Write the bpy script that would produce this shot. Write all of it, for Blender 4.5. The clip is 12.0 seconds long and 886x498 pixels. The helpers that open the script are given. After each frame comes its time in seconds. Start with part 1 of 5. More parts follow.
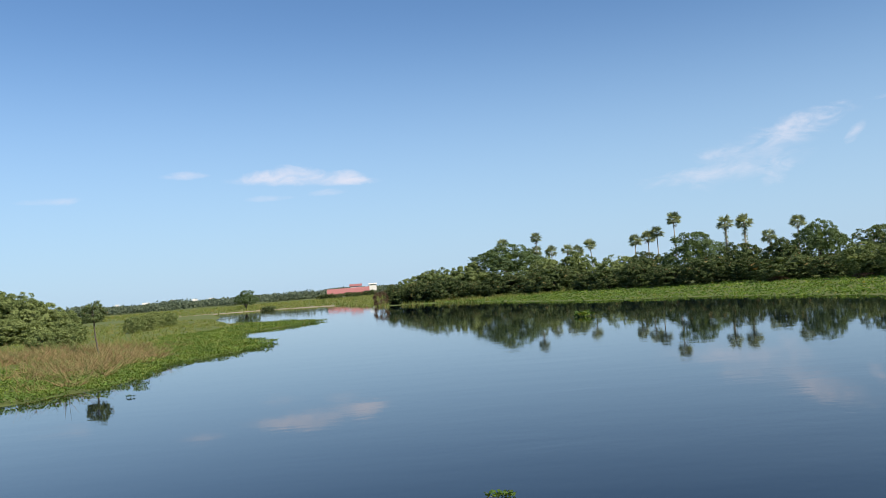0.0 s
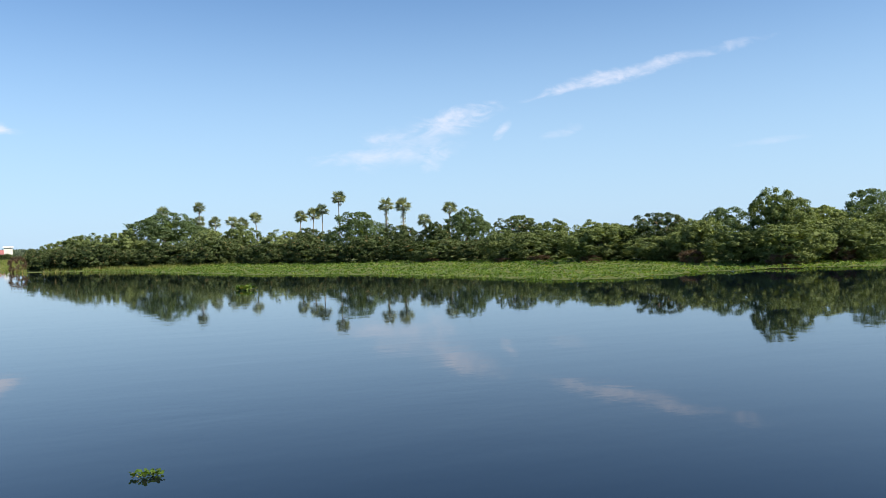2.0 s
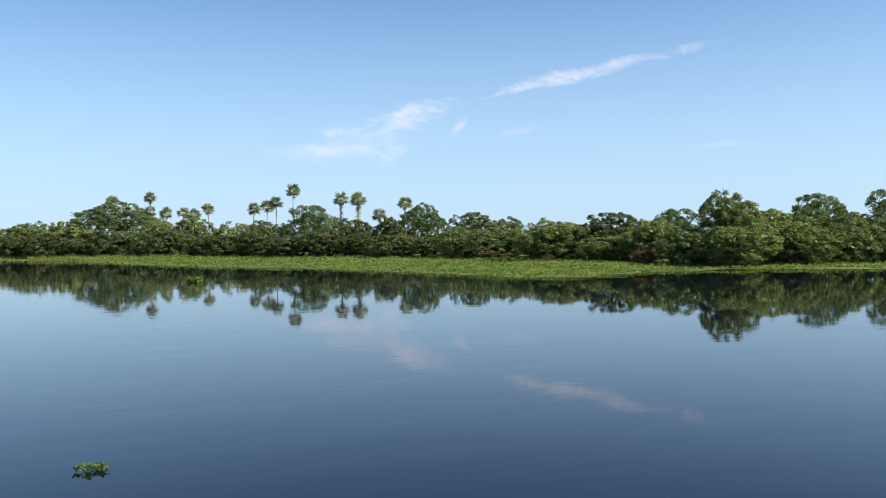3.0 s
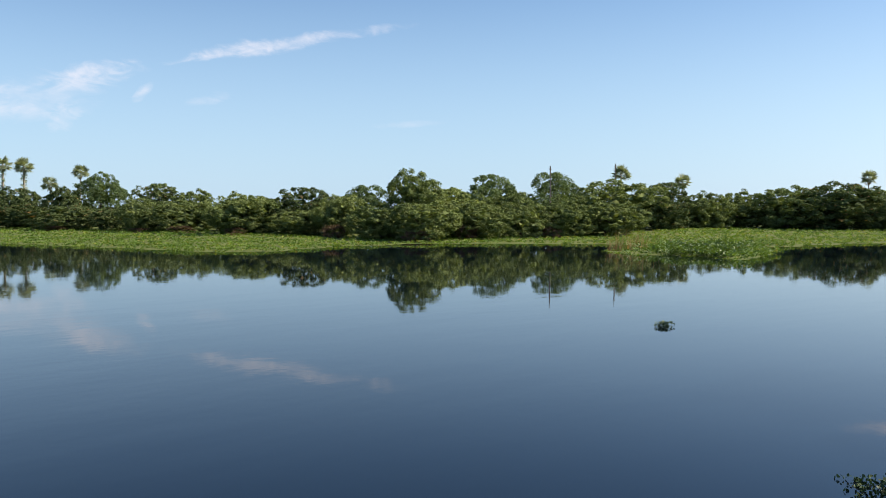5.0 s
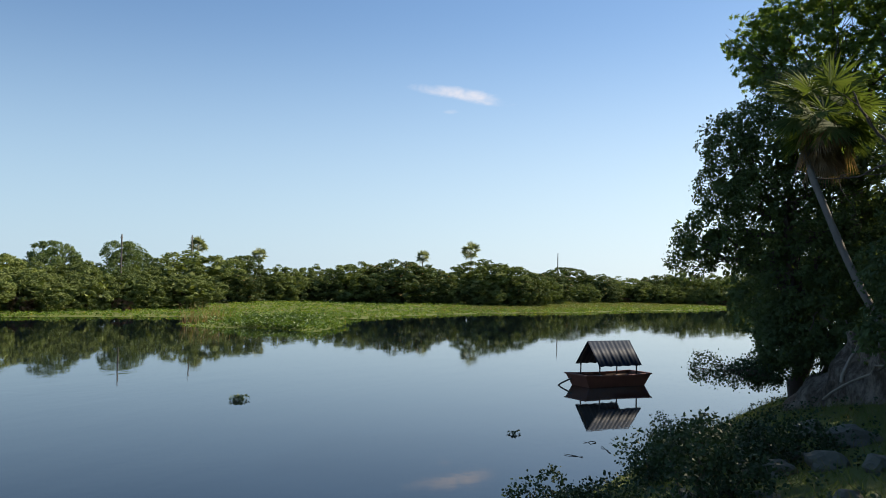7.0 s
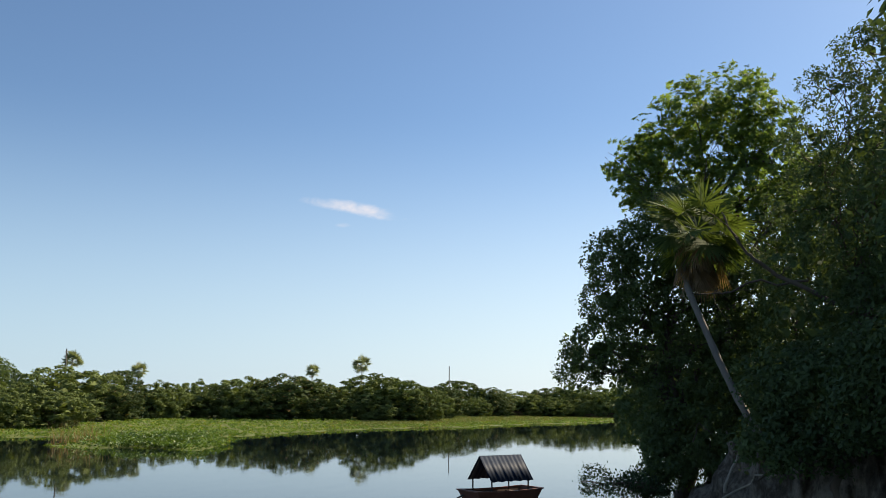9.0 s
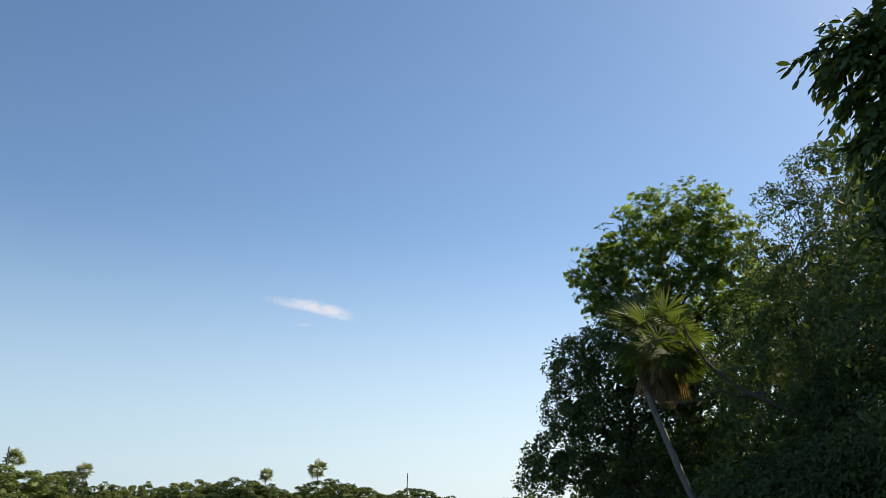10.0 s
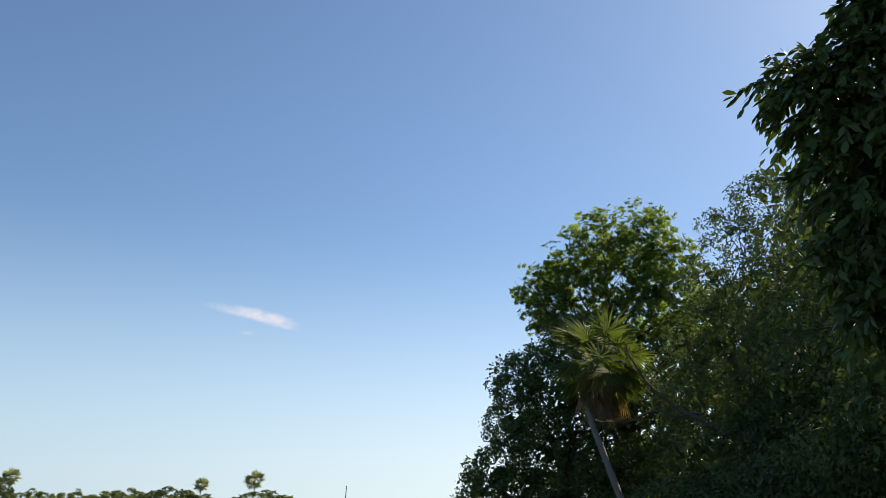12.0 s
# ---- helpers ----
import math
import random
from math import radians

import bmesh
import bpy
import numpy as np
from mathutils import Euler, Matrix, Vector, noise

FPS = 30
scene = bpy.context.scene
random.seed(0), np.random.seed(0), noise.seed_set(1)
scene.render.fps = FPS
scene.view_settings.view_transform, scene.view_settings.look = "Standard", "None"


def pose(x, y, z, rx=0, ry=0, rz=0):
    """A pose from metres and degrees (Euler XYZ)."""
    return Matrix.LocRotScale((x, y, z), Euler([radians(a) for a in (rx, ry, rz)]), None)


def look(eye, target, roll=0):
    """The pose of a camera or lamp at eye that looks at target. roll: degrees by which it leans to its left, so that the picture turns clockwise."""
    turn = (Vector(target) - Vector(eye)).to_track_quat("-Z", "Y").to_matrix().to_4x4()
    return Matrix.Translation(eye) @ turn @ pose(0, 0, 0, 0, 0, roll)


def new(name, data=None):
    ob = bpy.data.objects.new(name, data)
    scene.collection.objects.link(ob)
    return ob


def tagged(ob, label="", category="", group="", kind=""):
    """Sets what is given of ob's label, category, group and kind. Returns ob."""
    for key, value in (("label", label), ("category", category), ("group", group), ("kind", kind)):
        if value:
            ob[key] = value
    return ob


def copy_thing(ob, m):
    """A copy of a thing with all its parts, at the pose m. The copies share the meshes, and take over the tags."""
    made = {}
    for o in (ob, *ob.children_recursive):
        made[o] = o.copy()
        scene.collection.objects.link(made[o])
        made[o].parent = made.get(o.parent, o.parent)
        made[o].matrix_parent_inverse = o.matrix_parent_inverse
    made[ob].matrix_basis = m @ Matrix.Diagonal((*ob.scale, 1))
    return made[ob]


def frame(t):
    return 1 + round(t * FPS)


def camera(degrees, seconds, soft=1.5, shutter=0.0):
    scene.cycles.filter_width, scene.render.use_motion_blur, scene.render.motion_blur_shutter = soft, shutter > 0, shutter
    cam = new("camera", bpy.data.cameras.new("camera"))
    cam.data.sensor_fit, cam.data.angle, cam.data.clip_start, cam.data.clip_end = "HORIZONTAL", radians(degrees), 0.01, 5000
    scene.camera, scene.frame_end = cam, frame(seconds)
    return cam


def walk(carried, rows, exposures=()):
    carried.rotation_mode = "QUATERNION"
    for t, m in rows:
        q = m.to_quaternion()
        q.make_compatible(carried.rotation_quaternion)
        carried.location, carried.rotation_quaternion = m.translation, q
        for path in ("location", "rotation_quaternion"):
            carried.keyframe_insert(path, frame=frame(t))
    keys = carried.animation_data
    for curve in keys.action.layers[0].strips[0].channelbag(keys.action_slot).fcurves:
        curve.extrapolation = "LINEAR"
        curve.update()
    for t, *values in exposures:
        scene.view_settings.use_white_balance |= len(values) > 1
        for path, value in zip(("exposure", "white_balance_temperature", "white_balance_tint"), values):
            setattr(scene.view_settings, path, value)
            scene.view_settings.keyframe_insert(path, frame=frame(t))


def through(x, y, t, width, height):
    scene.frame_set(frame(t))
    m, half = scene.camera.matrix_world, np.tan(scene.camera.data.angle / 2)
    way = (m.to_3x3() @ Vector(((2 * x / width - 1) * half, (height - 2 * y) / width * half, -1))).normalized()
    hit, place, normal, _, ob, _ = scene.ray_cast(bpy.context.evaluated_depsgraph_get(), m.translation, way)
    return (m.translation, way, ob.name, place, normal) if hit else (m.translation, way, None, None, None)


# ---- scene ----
cam = camera(55.21, 12.0, soft=0.6)
PATH = [
    (0.0, pose(0, 0, 4.2, 92.50, 4.61, -0.12)),
    (0.5, pose(0, 0, 4.2, 92.68, 4.32, -7.58)),
    (1.0, pose(0, 0, 4.2, 91.20, 4.12, -11.83)),
    (1.5, pose(0, 0, 4.2, 90.02, 2.89, -17.46)),
    (2.0, pose(0, 0, 4.2, 89.49, 1.93, -22.58)),
    (2.5, pose(0, 0, 4.2, 89.34, 1.57, -24.52)),
    (2.7, pose(0, 0, 4.2, 89.35, 1.28, -24.50)),
    (4.3, pose(0, 0, 4.2, 87.01, -0.90, -38.79)),
    (4.5, pose(0, 0, 4.2, 87.00, -0.59, -40.59)),
    (5.0, pose(0, 0, 4.2, 87.28, -0.09, -46.21)),
    (5.5, pose(0, 0, 4.2, 88.16, -0.27, -55.01)),
    (6.0, pose(0, 0, 4.2, 89.90, -0.61, -64.61)),
    (6.5, pose(0, 0, 4.2, 91.31, -0.92, -71.73)),
    (6.7, pose(0, 0, 4.2, 91.37, -0.97, -73.46)),
    (8.3, pose(0, 0, 4.2, 98.70, -0.42, -77.07)),
    (8.5, pose(0, 0, 4.2, 99.41, -0.60, -78.91)),
    (9.0, pose(0, 0, 4.2, 100.20, -0.50, -81.53)),
    (9.5, pose(0, 0, 4.2, 102.61, -0.54, -82.25)),
    (10.0, pose(0, 0, 4.2, 107.19, -1.46, -84.30)),
    (10.5, pose(0, 0, 4.2, 110.39, -1.84, -89.21)),
    (11.0, pose(0, 0, 4.2, 111.20, -1.56, -91.05)),
    (11.5, pose(0, 0, 4.2, 110.80, -1.96, -90.97)),
    (12.0, pose(0, 0, 4.2, 108.21, -2.41, -88.30)),
]
EXPOSURES = [(0.0, 0.60, 5900, 10), (1.0, 0.65, 5900, 10), (2.5, 0.87, 5950, 10), (5.0, 0.82, 6200, 10), (6.0, 0.73, 6350, 10), (6.5, 0.73, 6400, 10), (8.5, 0.72, 6600, 10), (12.0, 0.72, 6650, 10)]
walk(cam, PATH, EXPOSURES)

# ---- world, sun ----
SUN_AZ, SUN_EL = -133.0, 40.0
SUN_STRENGTH, SKY_STRENGTH = 5.0, 0.074
SKY_TINT, CLOUD_COLOUR = (0.91, 1.0, 1.05), (7.6, 7.2, 7.4)
HAZE, HAZE_SUNWARD = (4.4, 5.8, 7.1), (8.4, 9.2, 9.6)
WAVE_SWELL, WAVE_FINE = 0.008, 0.0017


def at(az, d, z=0.0):
    """A place by its bearing (degrees, anticlockwise from +y) and distance from the viewpoint."""
    return Vector((-math.sin(radians(az)) * d, math.cos(radians(az)) * d, z))


def way(az, el):
    return Vector((-math.sin(radians(az)) * math.cos(radians(el)), math.cos(radians(az)) * math.cos(radians(el)), math.sin(radians(el))))


class Tree:
    """A short way to wire nodes."""

    def __init__(self, tree):
        self.t = tree

    def node(self, kind, inputs=(), operation="", use_clamp=False, data_type="", blend_type="", interpolation_type=""):
        n = self.t.nodes.new(kind)
        if operation:
            n.operation = operation
        if use_clamp:
            n.use_clamp = True
        if data_type:
            n.data_type = data_type
        if blend_type:
            n.blend_type = blend_type
        if interpolation_type:
            n.interpolation_type = interpolation_type
        for k, v in dict(inputs).items():
            if isinstance(v, bpy.types.NodeSocket):
                self.t.links.new(v, n.inputs[k])
            else:
                n.inputs[k].default_value = v
        return n

    def math(self, op, a, b=0.0, clamp=False):
        return self.node("ShaderNodeMath", {0: a, 1: b}, operation=op, use_clamp=clamp).outputs[0]

    def ramp(self, fac, stops):
        n = self.node("ShaderNodeValToRGB", {"Fac": fac})
        e = n.color_ramp.elements
        while len(e) < len(stops):
            e.new(0.5)
        for s, (p, c) in zip(e, stops):
            s.position, s.color = p, (*c, 1) if len(c) == 3 else c
        return n.outputs["Color"]

    def mix(self, fac, a, b, kind="MIX"):
        n = self.node("ShaderNodeMix", data_type="RGBA", blend_type=kind)
        for key, v in ((0, fac), (6, a), (7, b)):
            if isinstance(v, bpy.types.NodeSocket):
                self.t.links.new(v, n.inputs[key])
            else:
                n.inputs[key].default_value = v if key == 0 else (*v, 1)
        return n.outputs[2]

    def noise(self, vec, scale, detail=4.0, rough=0.55, distort=0.0):
        return self.node("ShaderNodeTexNoise", {"Vector": vec, "Scale": scale, "Detail": detail, "Roughness": rough, "Distortion": distort}).outputs["Fac"]


world = bpy.data.worlds.new("sky")
world.use_nodes = True
scene.world = world
w = Tree(world.node_tree)
w.t.nodes.clear()
sky = w.node("ShaderNodeTexSky")
sky.sky_type, sky.sun_disc, sky.altitude = "NISHITA", False, 50.0
sky.sun_elevation, sky.sun_rotation = radians(SUN_EL), radians(-SUN_AZ)
sky.air_density, sky.dust_density, sky.ozone_density = 1.0, 0.45, 3.0
direction = w.node("ShaderNodeTexCoord").outputs["Generated"]


flow = w.node("ShaderNodeMapping", {"Vector": direction, "Scale": (1.0, 1.0, 2.4)}).outputs[0]
billow = w.math("SUBTRACT", w.noise(flow, 30.0, 7.0, 0.56, 0.6), 0.5)
shreds = w.math("SUBTRACT", w.noise(flow, 120.0, 6.0, 0.6, 0.3), 0.5)


def cloud(az, el, half, thick, tilt, dense, ragged=0.75):
    """A fair-weather cloud: a ragged ellipse of the sky about one bearing, flatter below than above."""
    c = way(az, el)
    right = Vector((math.cos(radians(az)), math.sin(radians(az)), 0))
    up = right.cross(c)
    ex = math.cos(radians(tilt)) * right + math.sin(radians(tilt)) * up
    ey = -math.sin(radians(tilt)) * right + math.cos(radians(tilt)) * up
    dot = lambda v: w.node("ShaderNodeVectorMath", {0: direction, 1: v}, operation="DOT_PRODUCT").outputs["Value"]
    u = w.math("MULTIPLY", dot(ex), 1 / math.radians(half))
    v = w.math("MULTIPLY", dot(ey), 1 / math.radians(thick))
    v = w.math("ADD", w.math("MAXIMUM", v, 0.0), w.math("MULTIPLY", w.math("MINIMUM", v, 0.0), 1.35))
    ahead = w.math("GREATER_THAN", dot(c), 0.5)
    r2 = w.math("ADD", w.math("MULTIPLY", u, u), w.math("MULTIPLY", v, v))
    n = w.math("ADD", w.math("MULTIPLY", billow, ragged * 4.2), w.math("MULTIPLY", shreds, ragged * 0.9))
    m = w.math("SUBTRACT", w.math("ADD", 1.05, n), r2)
    m = w.node("ShaderNodeMapRange", {"Value": m, "From Min": -0.35, "From Max": 2.3, "To Min": 0.0, "To Max": dense}, interpolation_type="SMOOTHSTEP").outputs[0]
    return w.math("MULTIPLY", m, ahead)


cover = None
for spec in (
    (8.82, 7.70, 4.9, 0.42, -3, 0.8, 0.6), (11.41, 8.06, 1.5, 0.5, 0, 0.9), (9.72, 8.25, 1.3, 0.62, 5, 0.9), (8.13, 8.09, 1.0, 0.5, 0, 0.9), (5.74, 7.73, 1.4, 0.55, -8, 0.9), (16.29, 8.38, 1.5, 0.3, 0, 0.65), (24.48, 7.05, 1.9, 0.28, 0, 0.45),
    (11.02, 6.66, 1.5, 0.24, 0, 0.45), (7.13, 6.84, 1.3, 0.27, 0, 0.45), (-23.85, 8.08, 3.2, 0.85, 13, 0.62, 0.9), (-24.65, 8.48, 1.8, 0.5, 12, 0.5, 0.9), (-17.07, 5.73, 3.2, 0.65, 6, 0.48, 0.9),
    (-20.66, 6.40, 4.2, 1.7, 14, 0.3, 0.9), (-22.16, 5.44, 1.1, 0.85, 30, 0.5, 0.9), (-18.96, 7.01, 1.4, 0.34, 2, 0.5), (-26.90, 7.32, 0.8, 0.4, 45, 0.75, 0.8),
    (-36.0, 10.70, 6.6, 0.5, 10.5, 0.60, 0.8), (-33.43, 10.19, 3.6, 0.6, 9.0, 0.55, 0.9), (-30.84, 7.00, 1.3, 0.42, 10, 0.26, 0.9), (-43.80, 5.62, 2.2, 0.28, 3, 0.25),
    (-75.26, 12.76, 3.2, 0.5, -8, 1.0, 0.55), (-76.35, 12.51, 1.9, 0.48, -9, 1.0, 0.55), (-74.56, 11.65, 0.6, 0.2, 0, 0.35),
):
    m = cloud(*spec)
    cover = m if cover is None else w.math("SUBTRACT", w.math("ADD", cover, m), w.math("MULTIPLY", cover, m))
sky_colour = w.mix(1.0, sky.outputs["Color"], SKY_TINT, "MULTIPLY")
rise = w.node("ShaderNodeSeparateXYZ", {0: direction}).outputs[2]
haze = w.node("ShaderNodeMapRange", {"Value": rise, "From Min": -0.02, "From Max": 0.34, "To Min": 0.8, "To Max": 0.0}, interpolation_type="SMOOTHSTEP").outputs[0]
toward = w.math("MAXIMUM", w.node("ShaderNodeVectorMath", {0: direction, 1: way(SUN_AZ, 0)}, operation="DOT_PRODUCT").outputs["Value"], 0.0)
glare = w.mix(w.math("MULTIPLY", toward, toward), HAZE, HAZE_SUNWARD)
colour = w.mix(cover, w.mix(haze, sky_colour, glare), CLOUD_COLOUR)
w.node("ShaderNodeOutputWorld", {"Surface": w.node("ShaderNodeBackground", {"Color": colour, "Strength": SKY_STRENGTH}).outputs[0]})

sun = new("sun", bpy.data.lights.new("sun", "SUN"))
sun.data.energy, sun.data.angle, sun.data.color = SUN_STRENGTH, radians(0.53), (1.0, 0.86, 0.66)
sun.matrix_world = look(way(SUN_AZ, SUN_EL) * 100, (0, 0, 0))

# ---- materials ----


def material(name):
    m = bpy.data.materials.new(name)
    m.use_nodes = True
    m.node_tree.nodes.clear()
    return m, Tree(m.node_tree)


def finish(s, colour, rough=0.7, metal=0.0, height=None, bump=0.3, distance=0.02, through=0.0, thin=(0.2, 0.3, 0.05), spec=0.4):
    inputs = {"Base Color": colour, "Roughness": rough, "Metallic": metal, "Specular IOR Level": spec}
    if height is not None:
        inputs["Normal"] = s.node("ShaderNodeBump", {"Height": height, "Strength": bump, "Distance": distance}).outputs[0]
    shader = s.node("ShaderNodeBsdfPrincipled", inputs).outputs[0]
    if through:
        lit = s.node("ShaderNodeBsdfTranslucent", {"Color": thin}).outputs[0]
        shader = s.node("ShaderNodeMixShader", {0: through, 1: shader, 2: lit}).outputs[0]
    s.node("ShaderNodeOutputMaterial", {"Surface": shader})


def leaf_material(name, dark, light, through=0.35, rough=0.5, dry=0.0, dry_colour=(0.3, 0.2, 0.09), glow=(2.0, 1.9, 0.8), patch=0.0, tufts=0.6, gloss=0.3):
    """Leaves that differ one by one and plant by plant; sunlight shines through them."""
    m, s = material(name)
    leaf = s.node("ShaderNodeNewGeometry").outputs["Random Per Island"]
    plant = s.node("ShaderNodeObjectInfo").outputs["Random"]
    where = s.node("ShaderNodeTexCoord").outputs["Object"]
    tuft = s.ramp(s.noise(where, tufts, 3.0, 0.6), ((0.36, (0, 0, 0)), (0.64, (1, 1, 1))))
    fac = s.math("ADD", s.math("MULTIPLY", leaf, 0.38), s.math("ADD", s.math("MULTIPLY", tuft, 0.34), s.math("MULTIPLY", plant, 0.28)))
    colour = s.mix(fac, dark, light)
    if dry:
        colour = s.mix(s.math("GREATER_THAN", s.math("FRACT", s.math("MULTIPLY", leaf, 7.31)), 1 - dry), colour, dry_colour)
    if patch:
        p = s.node("ShaderNodeTexCoord").outputs["Object"]
        spots = s.ramp(s.noise(p, patch, 4.0, 0.6), ((0.42, (0, 0, 0)), (0.58, (1, 1, 1))))
        colour = s.mix(spots, s.mix(1.0, colour, (0.55, 0.66, 0.6), "MULTIPLY"), colour)
    bright = s.mix(1.0, colour, glow, "MULTIPLY")
    finish(s, colour, rough, through=through, thin=bright, spec=gloss)
    return m


def bark_material(name, dark, light, scale=9.0):
    m, s = material(name)
    p = s.node("ShaderNodeTexCoord").outputs["Object"]
    n = s.noise(s.node("ShaderNodeMapping", {"Vector": p, "Scale": (1, 1, 0.25)}).outputs[0], scale, 8.0, 0.65)
    big = s.noise(p, 0.8, 3.0)
    finish(s, s.mix(s.math("ADD", s.math("MULTIPLY", n, 0.8), s.math("MULTIPLY", big, 0.3)), dark, light), 0.9, height=n, bump=0.8, distance=0.03)
    return m


# Sunlight is put into the colour of the two lighter thicket leaves.
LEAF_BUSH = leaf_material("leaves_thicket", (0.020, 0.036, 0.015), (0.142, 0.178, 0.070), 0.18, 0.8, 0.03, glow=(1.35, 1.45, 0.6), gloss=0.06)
LEAF_LIME_SUNLIT = leaf_material("leaves_light_sunlit_thicket", (0.040, 0.066, 0.022), (0.242, 0.282, 0.106), 0.20, 0.8, glow=(1.4, 1.45, 0.6), gloss=0.06)
LEAF_SUNLIT_BRIGHT = leaf_material("leaves_sunlit_bright", (0.050, 0.080, 0.027), (0.285, 0.325, 0.122), 0.24, 0.8, glow=(1.4, 1.45, 0.6), gloss=0.06)
LEAF_DARK = leaf_material("leaves_dark_tree", (0.046, 0.075, 0.032), (0.125, 0.172, 0.064), 0.28, 0.75)
LEAF_FRESH = leaf_material("leaves_fresh_tree", (0.070, 0.120, 0.034), (0.185, 0.250, 0.070), 0.52, 0.6, glow=(1.8, 1.75, 0.85))
# A darker leaf tone that carries the shade of these backlit trees.
LEAF_BACKLIT = leaf_material("leaves_backlit_trees", (0.040, 0.068, 0.031), (0.110, 0.158, 0.062), 0.18, 0.85)
LEAF_DROOP = leaf_material("leaves_drooping_tree", (0.030, 0.056, 0.024), (0.090, 0.136, 0.044), 0.16, 0.5, glow=(1.6, 1.6, 0.7))
# Shade and backlight at the near bank are put into this dark colour.
LEAF_SHADED = leaf_material("leaves_shaded", (0.018, 0.036, 0.015), (0.050, 0.088, 0.031), 0.10, 0.6, glow=(1.3, 1.4, 0.6))
BANK_GRASS = leaf_material("bank_grass_blades", (0.050, 0.082, 0.020), (0.130, 0.165, 0.048), 0.3, 0.7, 0.15, (0.18, 0.135, 0.07))
LEAF_DRY = leaf_material("leaves_dry_brush", (0.060, 0.042, 0.025), (0.170, 0.112, 0.065), 0.2, 0.8)
LEAF_WATER = leaf_material("leaves_water_hyacinth", (0.066, 0.122, 0.018), (0.195, 0.275, 0.050), 0.3, 0.7, 0.05, (0.30, 0.26, 0.08), patch=0.22)
LEAF_FRINGE = leaf_material("leaves_fringe_hyacinth", (0.085, 0.140, 0.020), (0.210, 0.275, 0.052), 0.3, 0.7, 0.06, (0.30, 0.26, 0.08), patch=0.5)
GRASS = leaf_material("grass_blades", (0.083, 0.116, 0.019), (0.203, 0.232, 0.056), 0.3, 0.6, 0.12, (0.32, 0.25, 0.10))
# Darker than the mat: the tufts' shaded side is put into the colour.
LEAF_TALL_SHADED = leaf_material("tall_hyacinth_leaves_shaded", (0.022, 0.050, 0.012), (0.135, 0.215, 0.045), 0.22, 0.5)
STRAW = leaf_material("dry_reed_blades", (0.125, 0.085, 0.042), (0.350, 0.245, 0.120), 0.2, 0.8, 0.3, (0.13, 0.16, 0.05))
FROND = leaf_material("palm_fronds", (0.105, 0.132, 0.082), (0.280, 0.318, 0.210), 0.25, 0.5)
# The leaning palm's fronds: shade is put into their darker colour.
FROND_SHADE = leaf_material("palm_fronds_shaded", (0.034, 0.060, 0.017), (0.110, 0.150, 0.046), 0.32, 0.75, gloss=0.12)
FROND_DEAD = leaf_material("dead_palm_fronds", (0.115, 0.078, 0.048), (0.300, 0.215, 0.135), 0.2, 0.8)
# Distance haze is put into this pale, nearly even leaf colour.
WOODS = leaf_material("leaves_far_woods_hazed", (0.120, 0.148, 0.100), (0.140, 0.168, 0.112), 0.45, 0.9, glow=(1.2, 1.2, 1.0), gloss=0.02, tufts=0.1)
BARK = bark_material("bark_grey_brown", (0.035, 0.027, 0.02), (0.14, 0.115, 0.09))
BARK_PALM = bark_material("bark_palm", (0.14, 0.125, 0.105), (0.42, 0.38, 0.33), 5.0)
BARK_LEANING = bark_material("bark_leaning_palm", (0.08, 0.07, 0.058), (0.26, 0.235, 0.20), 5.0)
DRIFT = bark_material("bleached_driftwood", (0.16, 0.14, 0.11), (0.42, 0.38, 0.32), 12.0)
POST = bark_material("weathered_pole", (0.09, 0.075, 0.06), (0.22, 0.19, 0.16), 6.0)


def ground_material():
    m, s = material("ground_grass_and_earth")
    p = s.node("ShaderNodeTexCoord").outputs["Object"]
    big, mid, fine = s.noise(p, 0.03, 5.0), s.noise(p, 0.45, 6.0, 0.65), s.noise(p, 7.0, 8.0, 0.7)
    grass = s.mix(mid, (0.055, 0.080, 0.018), (0.15, 0.175, 0.045))
    grass = s.mix(s.math("MULTIPLY", fine, 0.6), grass, (0.10, 0.11, 0.035))
    earth = s.mix(fine, (0.055, 0.044, 0.028), (0.16, 0.13, 0.085))
    fac = s.ramp(s.math("ADD", s.math("MULTIPLY", big, 0.45), s.math("MULTIPLY", mid, 0.55)), ((0.61, (0, 0, 0)), (0.74, (1, 1, 1))))
    finish(s, s.mix(fac, grass, earth), 0.95, height=s.math("ADD", fine, mid), bump=0.7, distance=0.06, spec=0.2)
    return m


def water_material():
    m, s = material("river_water")
    p = s.node("ShaderNodeTexCoord").outputs["Object"]
    swell = s.noise(s.node("ShaderNodeMapping", {"Vector": p, "Rotation": (0, 0, radians(35)), "Scale": (0.35, 1.0, 1)}).outputs[0], 0.55, 2.0, 0.5)
    fine = s.noise(p, 2.6, 2.0, 0.5)
    calm = s.ramp(s.noise(p, 0.035, 3.0, 0.6), ((0.40, (0.25, 0.25, 0.25)), (0.62, (1, 1, 1))))
    h = s.math("MULTIPLY", s.math("ADD", s.math("MULTIPLY", swell, WAVE_SWELL), s.math("MULTIPLY", fine, WAVE_FINE)), calm)
    depth = s.mix(s.noise(p, 0.05, 3.0), (0.0015, 0.0040, 0.0085), (0.0035, 0.0060, 0.0095))
    n = s.node("ShaderNodeBump", {"Height": h, "Strength": 1.0, "Distance": 1.0}).outputs[0]
    sh = s.node("ShaderNodeBsdfPrincipled", {"Base Color": depth, "Roughness": 0.03, "IOR": 1.333, "Specular IOR Level": 0.66, "Normal": n}).outputs[0]
    s.node("ShaderNodeOutputMaterial", {"Surface": sh})
    return m


